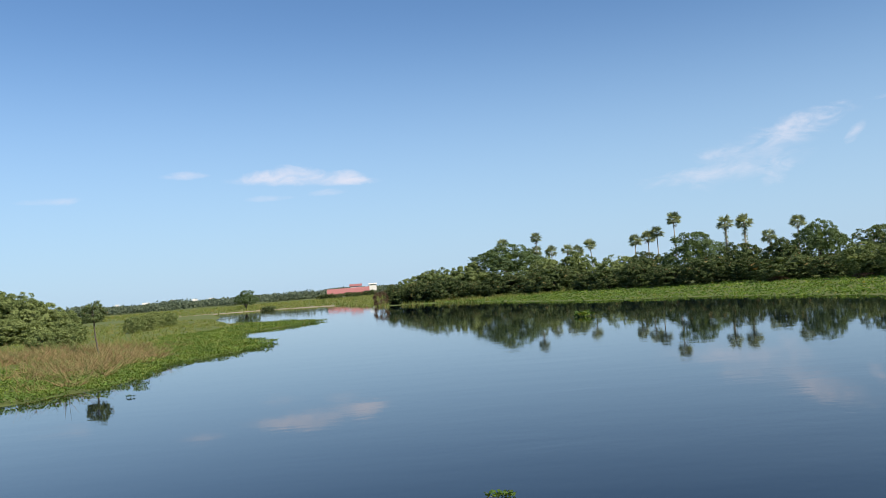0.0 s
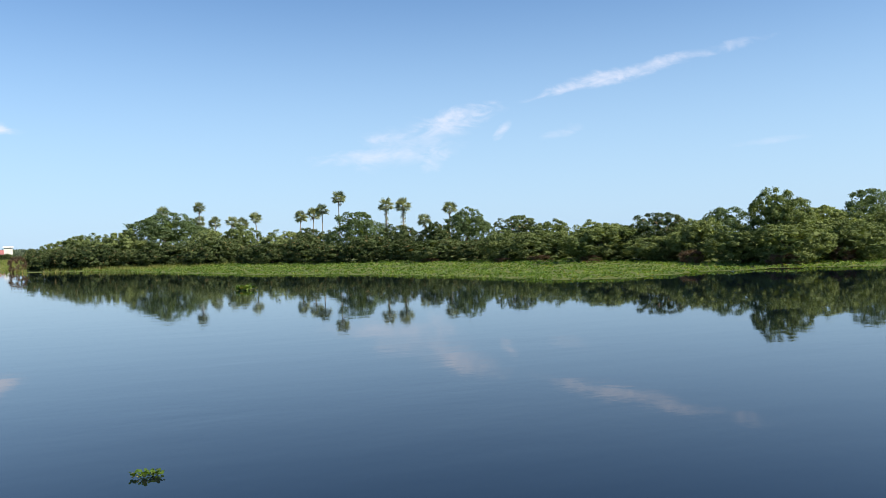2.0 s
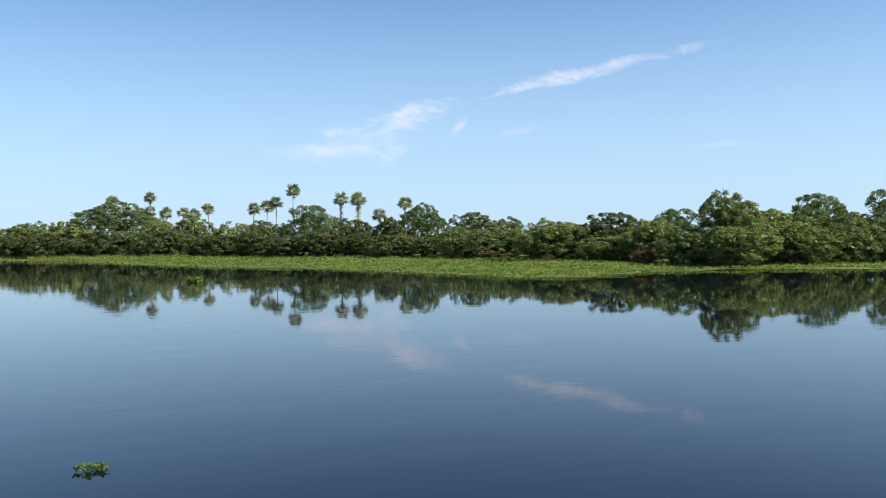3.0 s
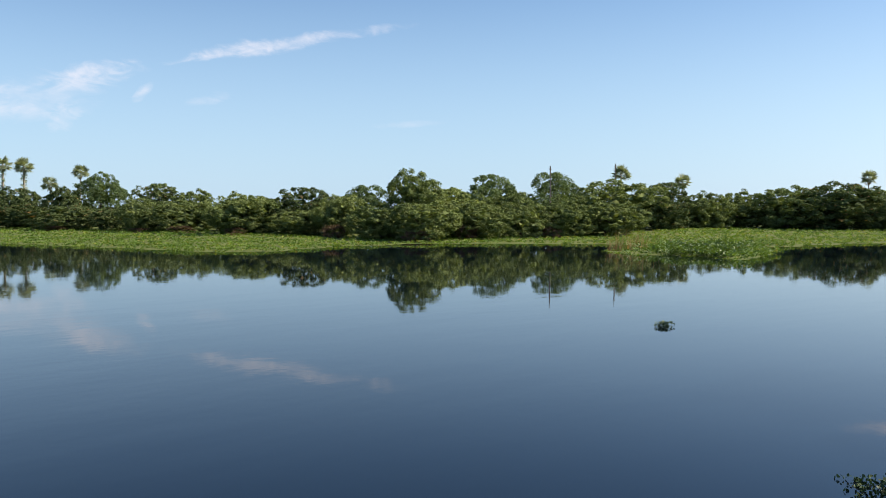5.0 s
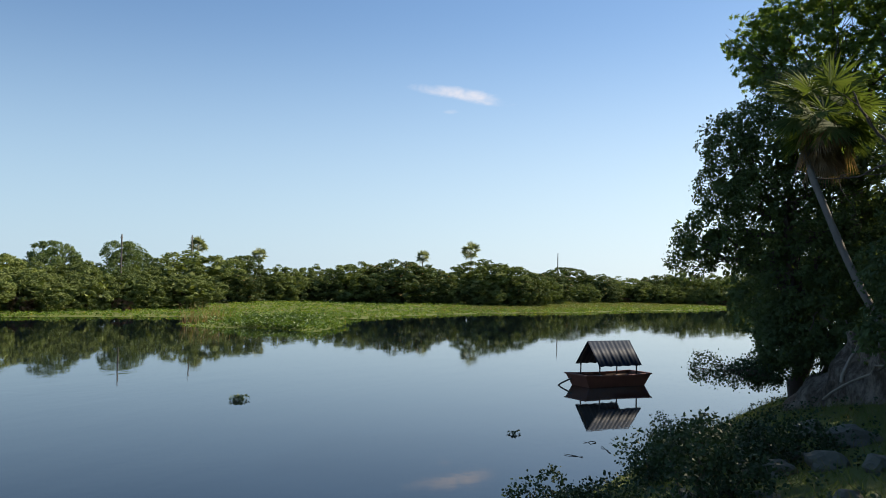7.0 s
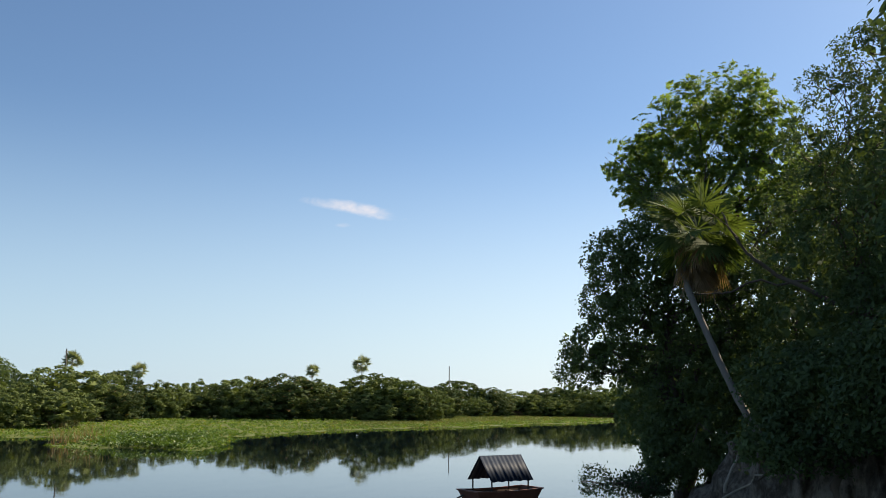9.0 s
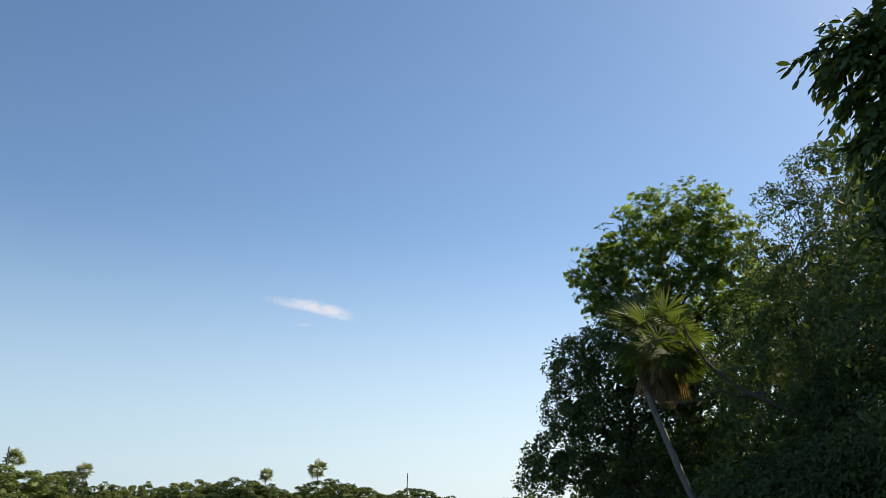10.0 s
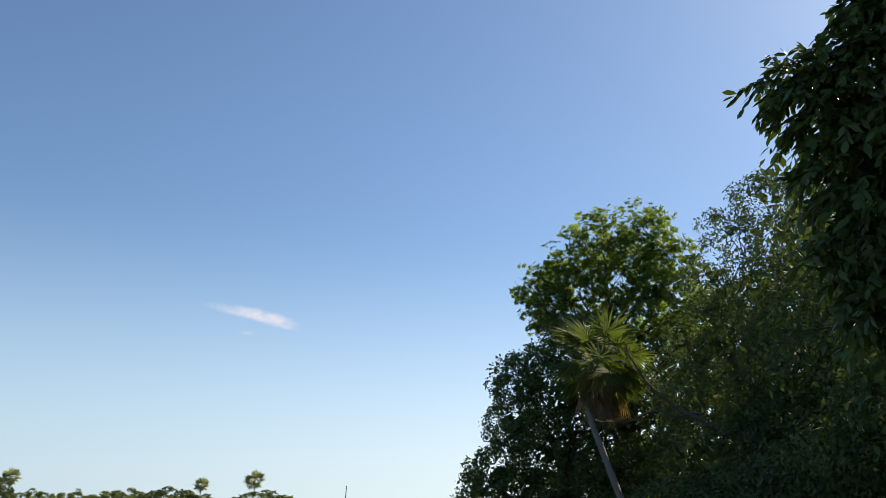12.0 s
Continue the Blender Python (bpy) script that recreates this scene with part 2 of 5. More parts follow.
def paint_material(name, a, b, scale=3.0, rough=0.7, metal=0.0, bump=0.2, gloss=0.5):
    m, s = material(name)
    p = s.node("ShaderNodeTexCoord").outputs["Object"]
    n = s.noise(p, scale, 8.0, 0.68)
    streak = s.noise(s.node("ShaderNodeMapping", {"Vector": p, "Scale": (6, 6, 0.5)}).outputs[0], scale, 5.0, 0.6)
    finish(s, s.mix(s.math("ADD", s.math("MULTIPLY", n, 0.65), s.math("MULTIPLY", streak, 0.35)), a, b), rough, metal, height=n, bump=bump, distance=0.01, spec=gloss)
    return m


def clay_material():
    """Dry eroded clay: pale crust over dark earth, with streaks that run down the face."""
    m, s = material("eroded_clay")
    p = s.node("ShaderNodeTexCoord").outputs["Object"]
    big, mid, fine = s.noise(p, 0.9, 4.0, 0.6, 0.6), s.noise(p, 4.5, 8.0, 0.72), s.noise(p, 24.0, 6.0, 0.7)
    streak = s.noise(s.node("ShaderNodeMapping", {"Vector": p, "Scale": (5, 5, 0.9)}).outputs[0], 1.1, 6.0, 0.65)
    crust = s.math("ADD", s.math("MULTIPLY", big, 0.35), s.math("ADD", s.math("MULTIPLY", mid, 0.35), s.math("MULTIPLY", streak, 0.3)))
    colour = s.ramp(crust, ((0.36, (0.030, 0.024, 0.018)), (0.46, (0.13, 0.105, 0.08)), (0.54, (0.30, 0.26, 0.215)), (0.66, (0.44, 0.40, 0.34))))
    finish(s, s.mix(s.math("MULTIPLY", fine, 0.4), colour, (0.05, 0.04, 0.03)), 0.95, height=s.math("ADD", mid, s.math("MULTIPLY", fine, 0.4)), bump=1.0, distance=0.12, spec=0.2)
    return m


GROUND, WATER = ground_material(), water_material()
SAND = paint_material("pale_sand", (0.20, 0.17, 0.10), (0.34, 0.28, 0.18), 0.6, 0.95)
CLAY = clay_material()
STONE = paint_material("mossy_grey_stone", (0.035, 0.045, 0.025), (0.17, 0.16, 0.13), 2.5, 0.9, 0.0, 0.8)
HULL = paint_material("rusty_red_hull", (0.10, 0.038, 0.026), (0.25, 0.100, 0.065), 2.2, 0.6)
HULL_IN = paint_material("hull_inside", (0.05, 0.03, 0.022), (0.14, 0.08, 0.055), 2.2, 0.8)
# Dark blue-grey: the roof's shade and sky tint are put into the colour.
ROOF_TIN_SHADED = paint_material("galvanised_corrugated_tin_shaded", (0.011, 0.018, 0.032), (0.036, 0.053, 0.088), 2.5, 0.6, 0.0, gloss=0.08)
FRAME_METAL = paint_material("dark_painted_steel", (0.03, 0.03, 0.03), (0.09, 0.075, 0.06), 4.0, 0.6, 0.3)
RED_ROOF = paint_material("red_clay_tile_roof", (0.23, 0.085, 0.080), (0.34, 0.145, 0.135), 0.4, 0.8)
WHITE_WALL = paint_material("white_plaster", (0.50, 0.48, 0.45), (0.68, 0.66, 0.62), 0.3, 0.8)
WINDOW_DARK = paint_material("dark_window_glass", (0.03, 0.04, 0.05), (0.06, 0.07, 0.08), 0.5, 0.2)

# ---- mesh helpers ----


def mesh_object(name, verts, faces, mat, parent=None, label="", smooth=False):
    """One mesh object from numpy arrays; all faces have the same number of corners."""
    verts, faces = np.asarray(verts, dtype=np.float32), np.asarray(faces, dtype=np.int32)
    me = bpy.data.meshes.new(name)
    k = faces.shape[1]
    me.vertices.add(len(verts))
    me.vertices.foreach_set("co", verts.ravel())
    me.loops.add(faces.size)
    me.loops.foreach_set("vertex_index", faces.ravel())
    me.polygons.add(len(faces))
    me.polygons.foreach_set("loop_start", np.arange(0, faces.size, k, dtype=np.int32))
    me.update(calc_edges=True)
    if smooth:
        me.shade_smooth()
    me.materials.append(mat)
    ob = new(name, me)
    if parent is not None:
        ob.parent = parent
    if label:
        ob["label"] = label
    return ob


def part(name, bm, mat, parent=None, label="", smooth=False):
    me = bpy.data.meshes.new(name)
    bmesh.ops.recalc_face_normals(bm, faces=bm.faces)
    bm.to_mesh(me)
    bm.free()
    if smooth:
        me.shade_smooth()
    me.materials.append(mat)
    ob = new(name, me)
    if parent is not None:
        ob.parent = parent
    if label:
        ob["label"] = label
    return ob


def thing(name, place, label, category, group="", kind="", turn=0.0):
    ob = new(name)
    ob.empty_display_size = 0.3
    ob.matrix_basis = Matrix.Translation(place) @ Matrix.Rotation(radians(turn), 4, "Z")
    return tagged(ob, label, category, group, kind)


def unit(v):
    return v / np.maximum(np.linalg.norm(v, axis=-1, keepdims=True), 1e-9)


def slips(pos, nrm, axis, length, width):
    """Plain three-cornered leaves for what stays far off."""
    n = len(pos)
    axis = unit(axis)
    side = unit(np.cross(axis, nrm))
    length, width = np.reshape(length, (-1, 1)) * np.ones((n, 1)), np.reshape(width, (-1, 1)) * np.ones((n, 1))
    v = np.empty((n, 3, 3))
    v[:, 0] = pos + side * width / 2
    v[:, 1] = pos + axis * length
    v[:, 2] = pos - side * width / 2
    return v


def rounds(pos, nrm, axis, length, width):
    """Rounded leaves with six corners."""
    n = len(pos)
    axis = unit(axis)
    side = unit(np.cross(axis, nrm))
    up = np.cross(side, axis)
    length, width = np.reshape(length, (-1, 1)) * np.ones((n, 1)), np.reshape(width, (-1, 1)) * np.ones((n, 1))
    v = np.empty((n, 6, 3))
    for i, (t, s, u) in enumerate(((0, 0, 0), (0.28, 0.42, 0.1), (0.7, 0.46, 0.1), (1, 0, -0.05), (0.7, -0.46, 0.1), (0.28, -0.42, 0.1))):
        v[:, i] = pos + axis * length * t + side * width * s + up * width * u
    return v


def blades(rng, pos, nrm, axis, length, width, fold=0.18, mid=0.45):
    """Kite-shaped leaves: four corners each, folded along the middle."""
    n = len(pos)
    axis = unit(axis)
    side = unit(np.cross(axis, nrm))
    up = np.cross(side, axis)
    length, width = np.reshape(length, (-1, 1)) * np.ones((n, 1)), np.reshape(width, (-1, 1)) * np.ones((n, 1))
    v = np.empty((n, 4, 3))
    v[:, 0] = pos
    v[:, 1] = pos + axis * length * mid + side * width / 2 + up * width * fold
    v[:, 2] = pos + axis * length
    v[:, 3] = pos + axis * length * mid - side * width / 2 + up * width * fold
    return v


def kites(name, v, mat, parent=None, label=""):
    v = np.concatenate(v) if isinstance(v, list) else v
    return mesh_object(name, v.reshape(-1, 3), np.arange(v.shape[0] * v.shape[1]).reshape(-1, v.shape[1]), mat, parent, label)


def sphere_points(rng, n):
    return unit(rng.normal(size=(n, 3)))


def crown(rng, blobs, n, length, width, clumps=14, spread=0.3, droop=0.2, inner=0.72, floor=None, core=0, core_size=1.0, rough=0.08, far=False, round_leaf=False):
    """Leaves in uneven clumps on and inside a union of round masses (x, y, z, rx, ry, rz), with big inner sprays behind them."""
    blobs = np.asarray(blobs, dtype=float)
    size = (blobs[:, 3] * blobs[:, 4] * blobs[:, 5]) ** (2 / 3)
    size = np.maximum(size, size.max() * 0.08)
    c, r = blobs[:, :3], blobs[:, 3:]
    m = max(1, n // clumps)
    pick = rng.choice(len(blobs), m, p=size / size.sum())
    d = sphere_points(rng, m)
    rad = inner + (1.04 - inner) * rng.random(m) ** 0.5
    centre = c[pick] + d * r[pick] * rad[:, None] * (1 + rough * rng.normal(size=(m, 1)))
    keep = np.ones(m, bool)
    for cb, rb in zip(c, r):
        keep &= (((centre - cb) / rb) ** 2).sum(1) > 0.30
    centre, d = centre[keep], d[keep]
    k = rng.integers(0, len(centre), n)
    out = unit(d[k] + 0.3 * rng.normal(size=(n, 3)))
    pos = centre[k] + rng.normal(size=(n, 3)) * spread * np.array([1, 1, 0.95])
    nrm = unit(out * 0.8 + np.array([0, 0, 0.15]) + 0.6 * rng.normal(size=(n, 3)))
    axis = out * 0.35 + 0.8 * rng.normal(size=(n, 3)) - np.array([0, 0, droop])
    s = 0.7 + 0.6 * rng.random(n)
    if floor is not None:
        pos[:, 2] = np.maximum(pos[:, 2], floor + 0.15 * rng.random(n))
    if round_leaf:
        return rounds(pos, nrm, axis, length * s, width * s)
    v = [slips(pos, nrm, axis, length * s, width * s) if far else blades(rng, pos, nrm, axis, length * s, width * s)]
    if core:
        pick = rng.choice(len(blobs), core, p=size / size.sum())
        d = sphere_points(rng, core)
        pos = c[pick] + d * r[pick] * (0.15 + 0.40 * rng.random((core, 1)))
        if floor is not None:
            pos[:, 2] = np.maximum(pos[:, 2], floor + 0.2 * core_size)
        big = core_size * (0.7 + 0.5 * rng.random(core))
        nrm, axis = d + 0.4 * rng.normal(size=(core, 3)), rng.normal(size=(core, 3))
        v.append(slips(pos, nrm, axis, big, big) if far else blades(rng, pos, nrm, axis, big, big * 0.6, 0.2))
    return np.concatenate(v)


def tufted(rng, blobs, n, length, width, per=34, tuft=0.55, up=0.45, lowest=-0.55, core=0, core_size=0.8, floor=None, far=True, shell=0.86):
    """A crown of rounded leaf tufts that sit on a union of round masses; each tuft catches the light on its own, with shade between them."""
    blobs = np.asarray(blobs, dtype=float)
    c, r = blobs[:, :3], blobs[:, 3:]
    size = (r[:, 0] * r[:, 1] * r[:, 2]) ** (2 / 3)
    size = np.maximum(size, size.max() * 0.1)
    m = max(4, n // per)
    pick = rng.choice(len(blobs), m * 3, p=size / size.sum())
    d = sphere_points(rng, m * 3)
    centre = c[pick] + d * r[pick] * (shell + (1.02 - shell) * rng.random((m * 3, 1)))
    keep = d[:, 2] > lowest - 0.25 * rng.random(m * 3)
    for cb, rb in zip(c, r):
        keep &= (((centre - cb) / rb) ** 2).sum(1) > 0.55
    centre, d = centre[keep][:m], d[keep][:m]
    m = len(centre)
    lean = unit(d * 0.75 + np.array([0, 0, up]) + 0.25 * rng.normal(size=(m, 3)))
    wide = tuft * (0.55 + 0.75 * rng.random(m))
    k = rng.integers(0, m, n)
    q = sphere_points(rng, n)
    q = unit(q + lean[k] * 0.7)
    pos = centre[k] + q * (wide[k] * (0.55 + 0.5 * rng.random(n)))[:, None] * np.array([1.0, 1.0, 0.9])
    nrm = unit(q + 0.35 * rng.normal(size=(n, 3)))
    axis = np.cross(nrm, rng.normal(size=(n, 3))) + q * 0.35 - np.array([0, 0, 0.25])
    s = 0.7 + 0.6 * rng.random(n)
    if floor is not None:
        pos[:, 2] = np.maximum(pos[:, 2], floor + 0.15 * rng.random(n))
    v = [slips(pos, nrm, axis, length * s, width * s) if far else blades(rng, pos, nrm, axis, length * s, width * s)]
    if core:
        pick = rng.choice(len(blobs), core, p=size / size.sum())
        d = sphere_points(rng, core)
        pos = c[pick] + d * r[pick] * (0.1 + 0.42 * rng.random((core, 1)))
        if floor is not None:
            pos[:, 2] = np.maximum(pos[:, 2], floor + 0.3 * core_size)
        big = core_size * (0.7 + 0.5 * rng.random(core))
        nrm, axis = d + 0.4 * rng.normal(size=(core, 3)), rng.normal(size=(core, 3))
        v.append(slips(pos, nrm, axis, big, big) if far else blades(rng, pos, nrm, axis, big, big * 0.6, 0.2))
    return np.concatenate(v)


def rosettes(rng, blobs, tips, per, leaflets, length, width, gather=0.26, droop=0.35, shell=0.35):
    """A crown of leaf rosettes: twig tips in round masses, each with a few whorls of drooping leaflets."""
    blobs = np.asarray(blobs, dtype=float)
    c, r = blobs[:, :3], blobs[:, 3:]
    size = r[:, 0] ** 2
    pick = rng.choice(len(blobs), tips, p=size / size.sum())
    d = sphere_points(rng, tips)
    tip = c[pick] + d * r[pick] * (shell + (1.12 - shell) * rng.random((tips, 1)) ** 0.6)
    k = np.repeat(np.arange(tips), per)
    hub = tip[k] + rng.normal(size=(tips * per, 3)) * gather * np.array([1, 1, 0.7])
    stalk = unit(d[k] * 0.6 + np.array([0, 0, 0.6]) + 0.4 * rng.normal(size=(tips * per, 3)))
    j = np.repeat(np.arange(tips * per), leaflets)
    n = len(j)
    a = np.tile(np.arange(leaflets) * 2 * np.pi / leaflets, tips * per) + np.repeat(rng.uniform(0, 6.28, tips * per), leaflets)
    e1 = unit(np.cross(stalk, np.array([0.3, 0.2, 1.0]) + 0.01))
    e2 = np.cross(stalk, e1)
    ring = e1[j] * np.cos(a)[:, None] + e2[j] * np.sin(a)[:, None]
    axis = ring + stalk[j] * 0.25 - np.array([0, 0, droop]) + 0.15 * rng.normal(size=(n, 3))
    s = np.repeat(0.75 + 0.5 * rng.random(tips * per), leaflets)
    return blades(rng, hub[j], stalk[j] + 0.25 * rng.normal(size=(n, 3)), axis, length * s, width * s, 0.15)


def tube(path, radii, sides=7, rng=None, wobble=0.0):
    """A tapered limb along a path: verts and quads."""
    path = np.asarray(path, dtype=float)
    radii = np.asarray(radii, dtype=float)
    tang = unit(np.gradient(path, axis=0))
    ref = np.array([1.0, 0.13, 0.2])
    a = unit(np.cross(tang, ref))
    b = np.cross(tang, a)
    ang = np.linspace(0, 2 * np.pi, sides, endpoint=False)
    ring = a[:, None] * np.cos(ang)[None, :, None] + b[:, None] * np.sin(ang)[None, :, None]
    rr = radii[:, None, None] * np.ones((1, sides, 1))
    if rng is not None and wobble:
        rr = rr * (1 + wobble * rng.normal(size=rr.shape))
    v = (path[:, None] + ring * rr).reshape(-1, 3)
    n = len(path)
    i = np.arange(n - 1)[:, None] * sides
    j = np.arange(sides)[None]
    k = (j + 1) % sides
    f = np.stack([i + j, i + k, i + sides + k, i + sides + j], -1).reshape(-1, 4)
    return v, f


def join(pieces):
    v, f, base = [], [], 0
    for pv, pf in pieces:
        v.append(pv), f.append(pf + base)
        base += len(pv)
    return np.concatenate(v), np.concatenate(f)


def bend(rng, a, b, n=7, sag=0.12):
    """A crooked way from a to b."""
    a, b = np.asarray(a, float), np.asarray(b, float)
    t = np.linspace(0, 1, n)[:, None]
    off = rng.normal(size=(n, 3)) * sag * np.linalg.norm(b - a) * (t * (1 - t)) * 1.4
    return a + (b - a) * t + off


def box(bm, x0, x1, y0, y1, z0, z1, m=None):
    vs = [bm.verts.new((x, y, z)) for z in (z0, z1) for x, y in ((x0, y0), (x1, y0), (x1, y1), (x0, y1))]
    for q in ((3, 2, 1, 0), (4, 5, 6, 7), (0, 1, 5, 4), (1, 2, 6, 5), (2, 3, 7, 6), (3, 0, 4, 7)):
        bm.faces.new([vs[i] for i in q])
    if m is not None:
        bmesh.ops.transform(bm, matrix=m, verts=vs)
    return vs


# ---- the lie of the land ----
NEAR = [(-60, 14), (-40, 12), (-20, 10), (0, 9.5), (7, 7), (11, 4.6), (13.1, 3.3), (16.5, 2.3), (22.8, 0.5), (28, -1.0), (33, -2.6), (45, -7), (80, -20),
        (200, -60), (600, -170), (5000, -1400), (5000, -5000), (-5000, -5000), (-5000, 14)]
LEFT = [(-60.0, 14.0), (-42.0, 25.4), (-29.3, 34.7), (-21.9, 41.0), (-20.4, 42.6), (-18.8, 46.2), (-17.8, 52.3), (-21.1, 61.5), (-19.3, 64.4), (-17.2, 70.4), (-16.1, 81.5), (-22.5, 95.9),
        (-27.3, 114.1), (-23.5, 124.1), (-19.3, 141.4), (-25.4, 151.0), (-41.2, 170.6), (-54.6, 210.6), (-69.6, 271.0), (-92.5, 351.2), (-287.7, 385.8), (-5000.0, 720.0), (-5000.0, 14.0)]
FAR = [(-5000.0, 720.0), (-290.6, 383.7), (-117.4, 362.3), (-95.9, 360.7), (-73.9, 355.7), (-49.8, 334.6), (-37.6, 313.3), (-19.9, 230.3), (4.9, 198.9), (13.8, 159.9), (23.3, 130.1), (34.5, 110.2), (38.8, 90.4),
       (42.3, 71.7), (49.3, 68.3), (60.2, 72.2), (66.9, 70.8), (72.2, 67.4), (76.2, 64.2), (80.5, 60.5), (84.3, 58.2), (87.0, 53.5), (84.0, 49.5), (79.5, 47.6), (73.4, 48.6), (70.2, 46.0), (68.0, 43.0), (67.7, 40.2), (68.8, 37.8), (69.5, 35.2), (67.4, 32.0), (64.6, 29.9), (66.2, 29.2), (72.2, 30.5), (79.0, 31.7), (84.9, 35.4), (88.2, 38.0), (92.9, 36.8), (101.5, 35.6), (119.4, 31.2), (133.4, 23.9),
       (141.2, 15.9), (164.8, 7.7), (177.4, -1.8), (213.9, -13.3), (329.2, -43.3), (600.0, -100.0), (5000.0, -1200.0), (5000.0, 5000.0), (-5000.0, 5000.0)]


def inland(poly, x, y):
    """Distance to the edge of a stretch of land, positive inside it."""
    best, inside = np.full(x.shape, 1e9), np.zeros(x.shape, bool)
    for (ax, ay), (bx, by) in zip(poly, poly[1:] + poly[:1]):
        dx, dy = bx - ax, by - ay
        t = np.clip(((x - ax) * dx + (y - ay) * dy) / (dx * dx + dy * dy), 0, 1)
        best = np.minimum(best, np.hypot(x - ax - t * dx, y - ay - t * dy))
        if dy:
            inside ^= ((ay > y) != (by > y)) & (x < dx * (y - ay) / dy + ax)
    return np.where(inside, best, -best)


def height(x, y):
    x, y = np.asarray(x, float), np.asarray(y, float)
    near, left, far = inland(NEAR, x, y), inland(LEFT, x, y), inland(FAR, x, y)
    wave = np.sin(x * 0.11 + 1.3) * np.sin(y * 0.13) + 0.6 * np.sin(x * 0.31 + y * 0.27)
    zn = np.where(near > 0, 3.0 * np.tanh(0.12 * near) + 0.10 * wave * np.tanh(near * 0.2), near * 0.25)
    zl = np.where(left > 0, 1.1 * np.tanh(0.035 * left) + 0.12 * wave * np.tanh(left * 0.05), left * 0.2)
    zf = np.where(far > 0, 0.09 * np.clip(far / 1.5, 0, 1) + 2.3 * np.clip((far - 80) / 260, 0, 1) ** 1.5 + 1.0 * np.tanh((np.maximum(far, 0) / 42) ** 1.5) + 0.10 * wave * np.tanh(far * 0.02), far * 0.2)
    return np.maximum(np.maximum(np.maximum(zn, zl), zf) - 0.04, -2.5)


def z_at(p):
    return float(height(p[0], p[1]))


az = np.radians(np.arange(0, 360, 0.9))
rr = np.concatenate([[0.0], np.geomspace(1.0, 4600, 130)])
gx, gy = -np.sin(az)[None] * rr[:, None], np.cos(az)[None] * rr[:, None]
gv = np.stack([gx, gy, height(gx, gy)], -1).reshape(-1, 3)
na = len(az)
gi, gj = np.meshgrid(np.arange(1, len(rr) - 1), np.arange(na), indexing="ij")
gk = (gj + 1) % na
gf = np.stack([gi * na + gj, (gi + 1) * na + gj, (gi + 1) * na + gk, gi * na + gk], -1).reshape(-1, 4)
cap = np.stack([np.zeros(na // 2, int), na + np.arange(0, na, 2), na + np.arange(1, na, 2), na + (np.arange(2, na + 2, 2) % na)], -1)
ground = tagged(mesh_object("ground", gv, np.concatenate([gf, cap]), GROUND, smooth=True), "grassy river banks and flat plain of grass and earth", "ground", kind="structure")
bm = bmesh.new()
bmesh.ops.create_grid(bm, x_segments=8, y_segments=8, size=0.5, matrix=Matrix.Translation((150, 60, 0)) @ Matrix.Diagonal((1300, 700, 1, 1)))
water = tagged(part("water", bm, WATER), "calm dark blue river mirroring the sky and banks", "river", kind="structure")

# ---- plants of the banks ----


def make_bush(name, seed, leaf, label, category, high, wide, n, length, width, masses=10, skirt=True, trunk_h=0.5, dome=False, clumps=26, spread=0.27, lowest=-0.8):
    """A bush or tree at the origin: a trunk with limbs that reach into round masses of leaves."""
    rng = np.random.default_rng(seed)
    root = thing(name, (0, 0, 0), label, category)
    blobs = []
    for i in range(masses):
        a = 2.4 * i + rng.random()
        f = math.sqrt((i + 0.5) / masses)
        r = wide * (0.22 + 0.11 * rng.random())
        rad = (wide / 2 - r * 0.8) * f
        top = high * (1 - (0.42 if not dome else 0.22) * f * f) * (0.86 + 0.2 * rng.random())
        z = max(r * 0.8, top - r) if skirt else top - r * 0.7
        blobs.append((math.cos(a) * rad, math.sin(a) * rad, z, r, r, r * (0.9 if skirt else 0.62)))
        if skirt:
            k = 1.0 if i % 3 == 0 else 0.6
            blobs.append((math.cos(a + 0.5) * rad * k, math.sin(a + 0.5) * rad * k, z * (0.5 if i % 3 else 0.4), r * 0.75, r * 0.75, r * 0.62))
    peak = max(b[2] + b[5] for b in blobs)
    blobs = [(b[0], b[1], b[2] * high / peak, b[3], b[4], b[5] * high / peak) for b in blobs]
    pieces = []
    for b in blobs[:9]:
        p = bend(rng, (0.1 * rng.normal(), 0.1 * rng.normal(), high * trunk_h * 0.4 * rng.random()), b[:3], 6)
        pieces.append(tube(p, np.linspace(0.035 * high * 0.4, 0.015, 6), 5))
    stem = bend(rng, (0, 0, -0.25), (0.2 * rng.normal(), 0.2 * rng.normal(), high * trunk_h), 6, 0.1)
    pieces.append(tube(stem, np.linspace(0.032 * high, 0.016 * high, 6), 8))
    mesh_object("trunk", *join(pieces), BARK, root, smooth=True)
    kites("crown", tufted(rng, blobs, n, length, width, clumps, spread * wide / 5.2, 0.2, lowest, (520 if skirt else 150) if wide > 5 else 0, 0.8, 0.03), leaf, root)
    return root


FIRST = {}


def place(proto, m, label=""):
    """The prototype itself the first time, then copies of it."""
    if proto.name not in FIRST:
        FIRST[proto.name] = 1
        proto.matrix_basis = m
        ob = proto
    else:
        ob = copy_thing(proto, m @ Matrix.Diagonal((*[1 / s for s in proto.scale], 1)))
    if label:
        ob["label"] = label
    return ob


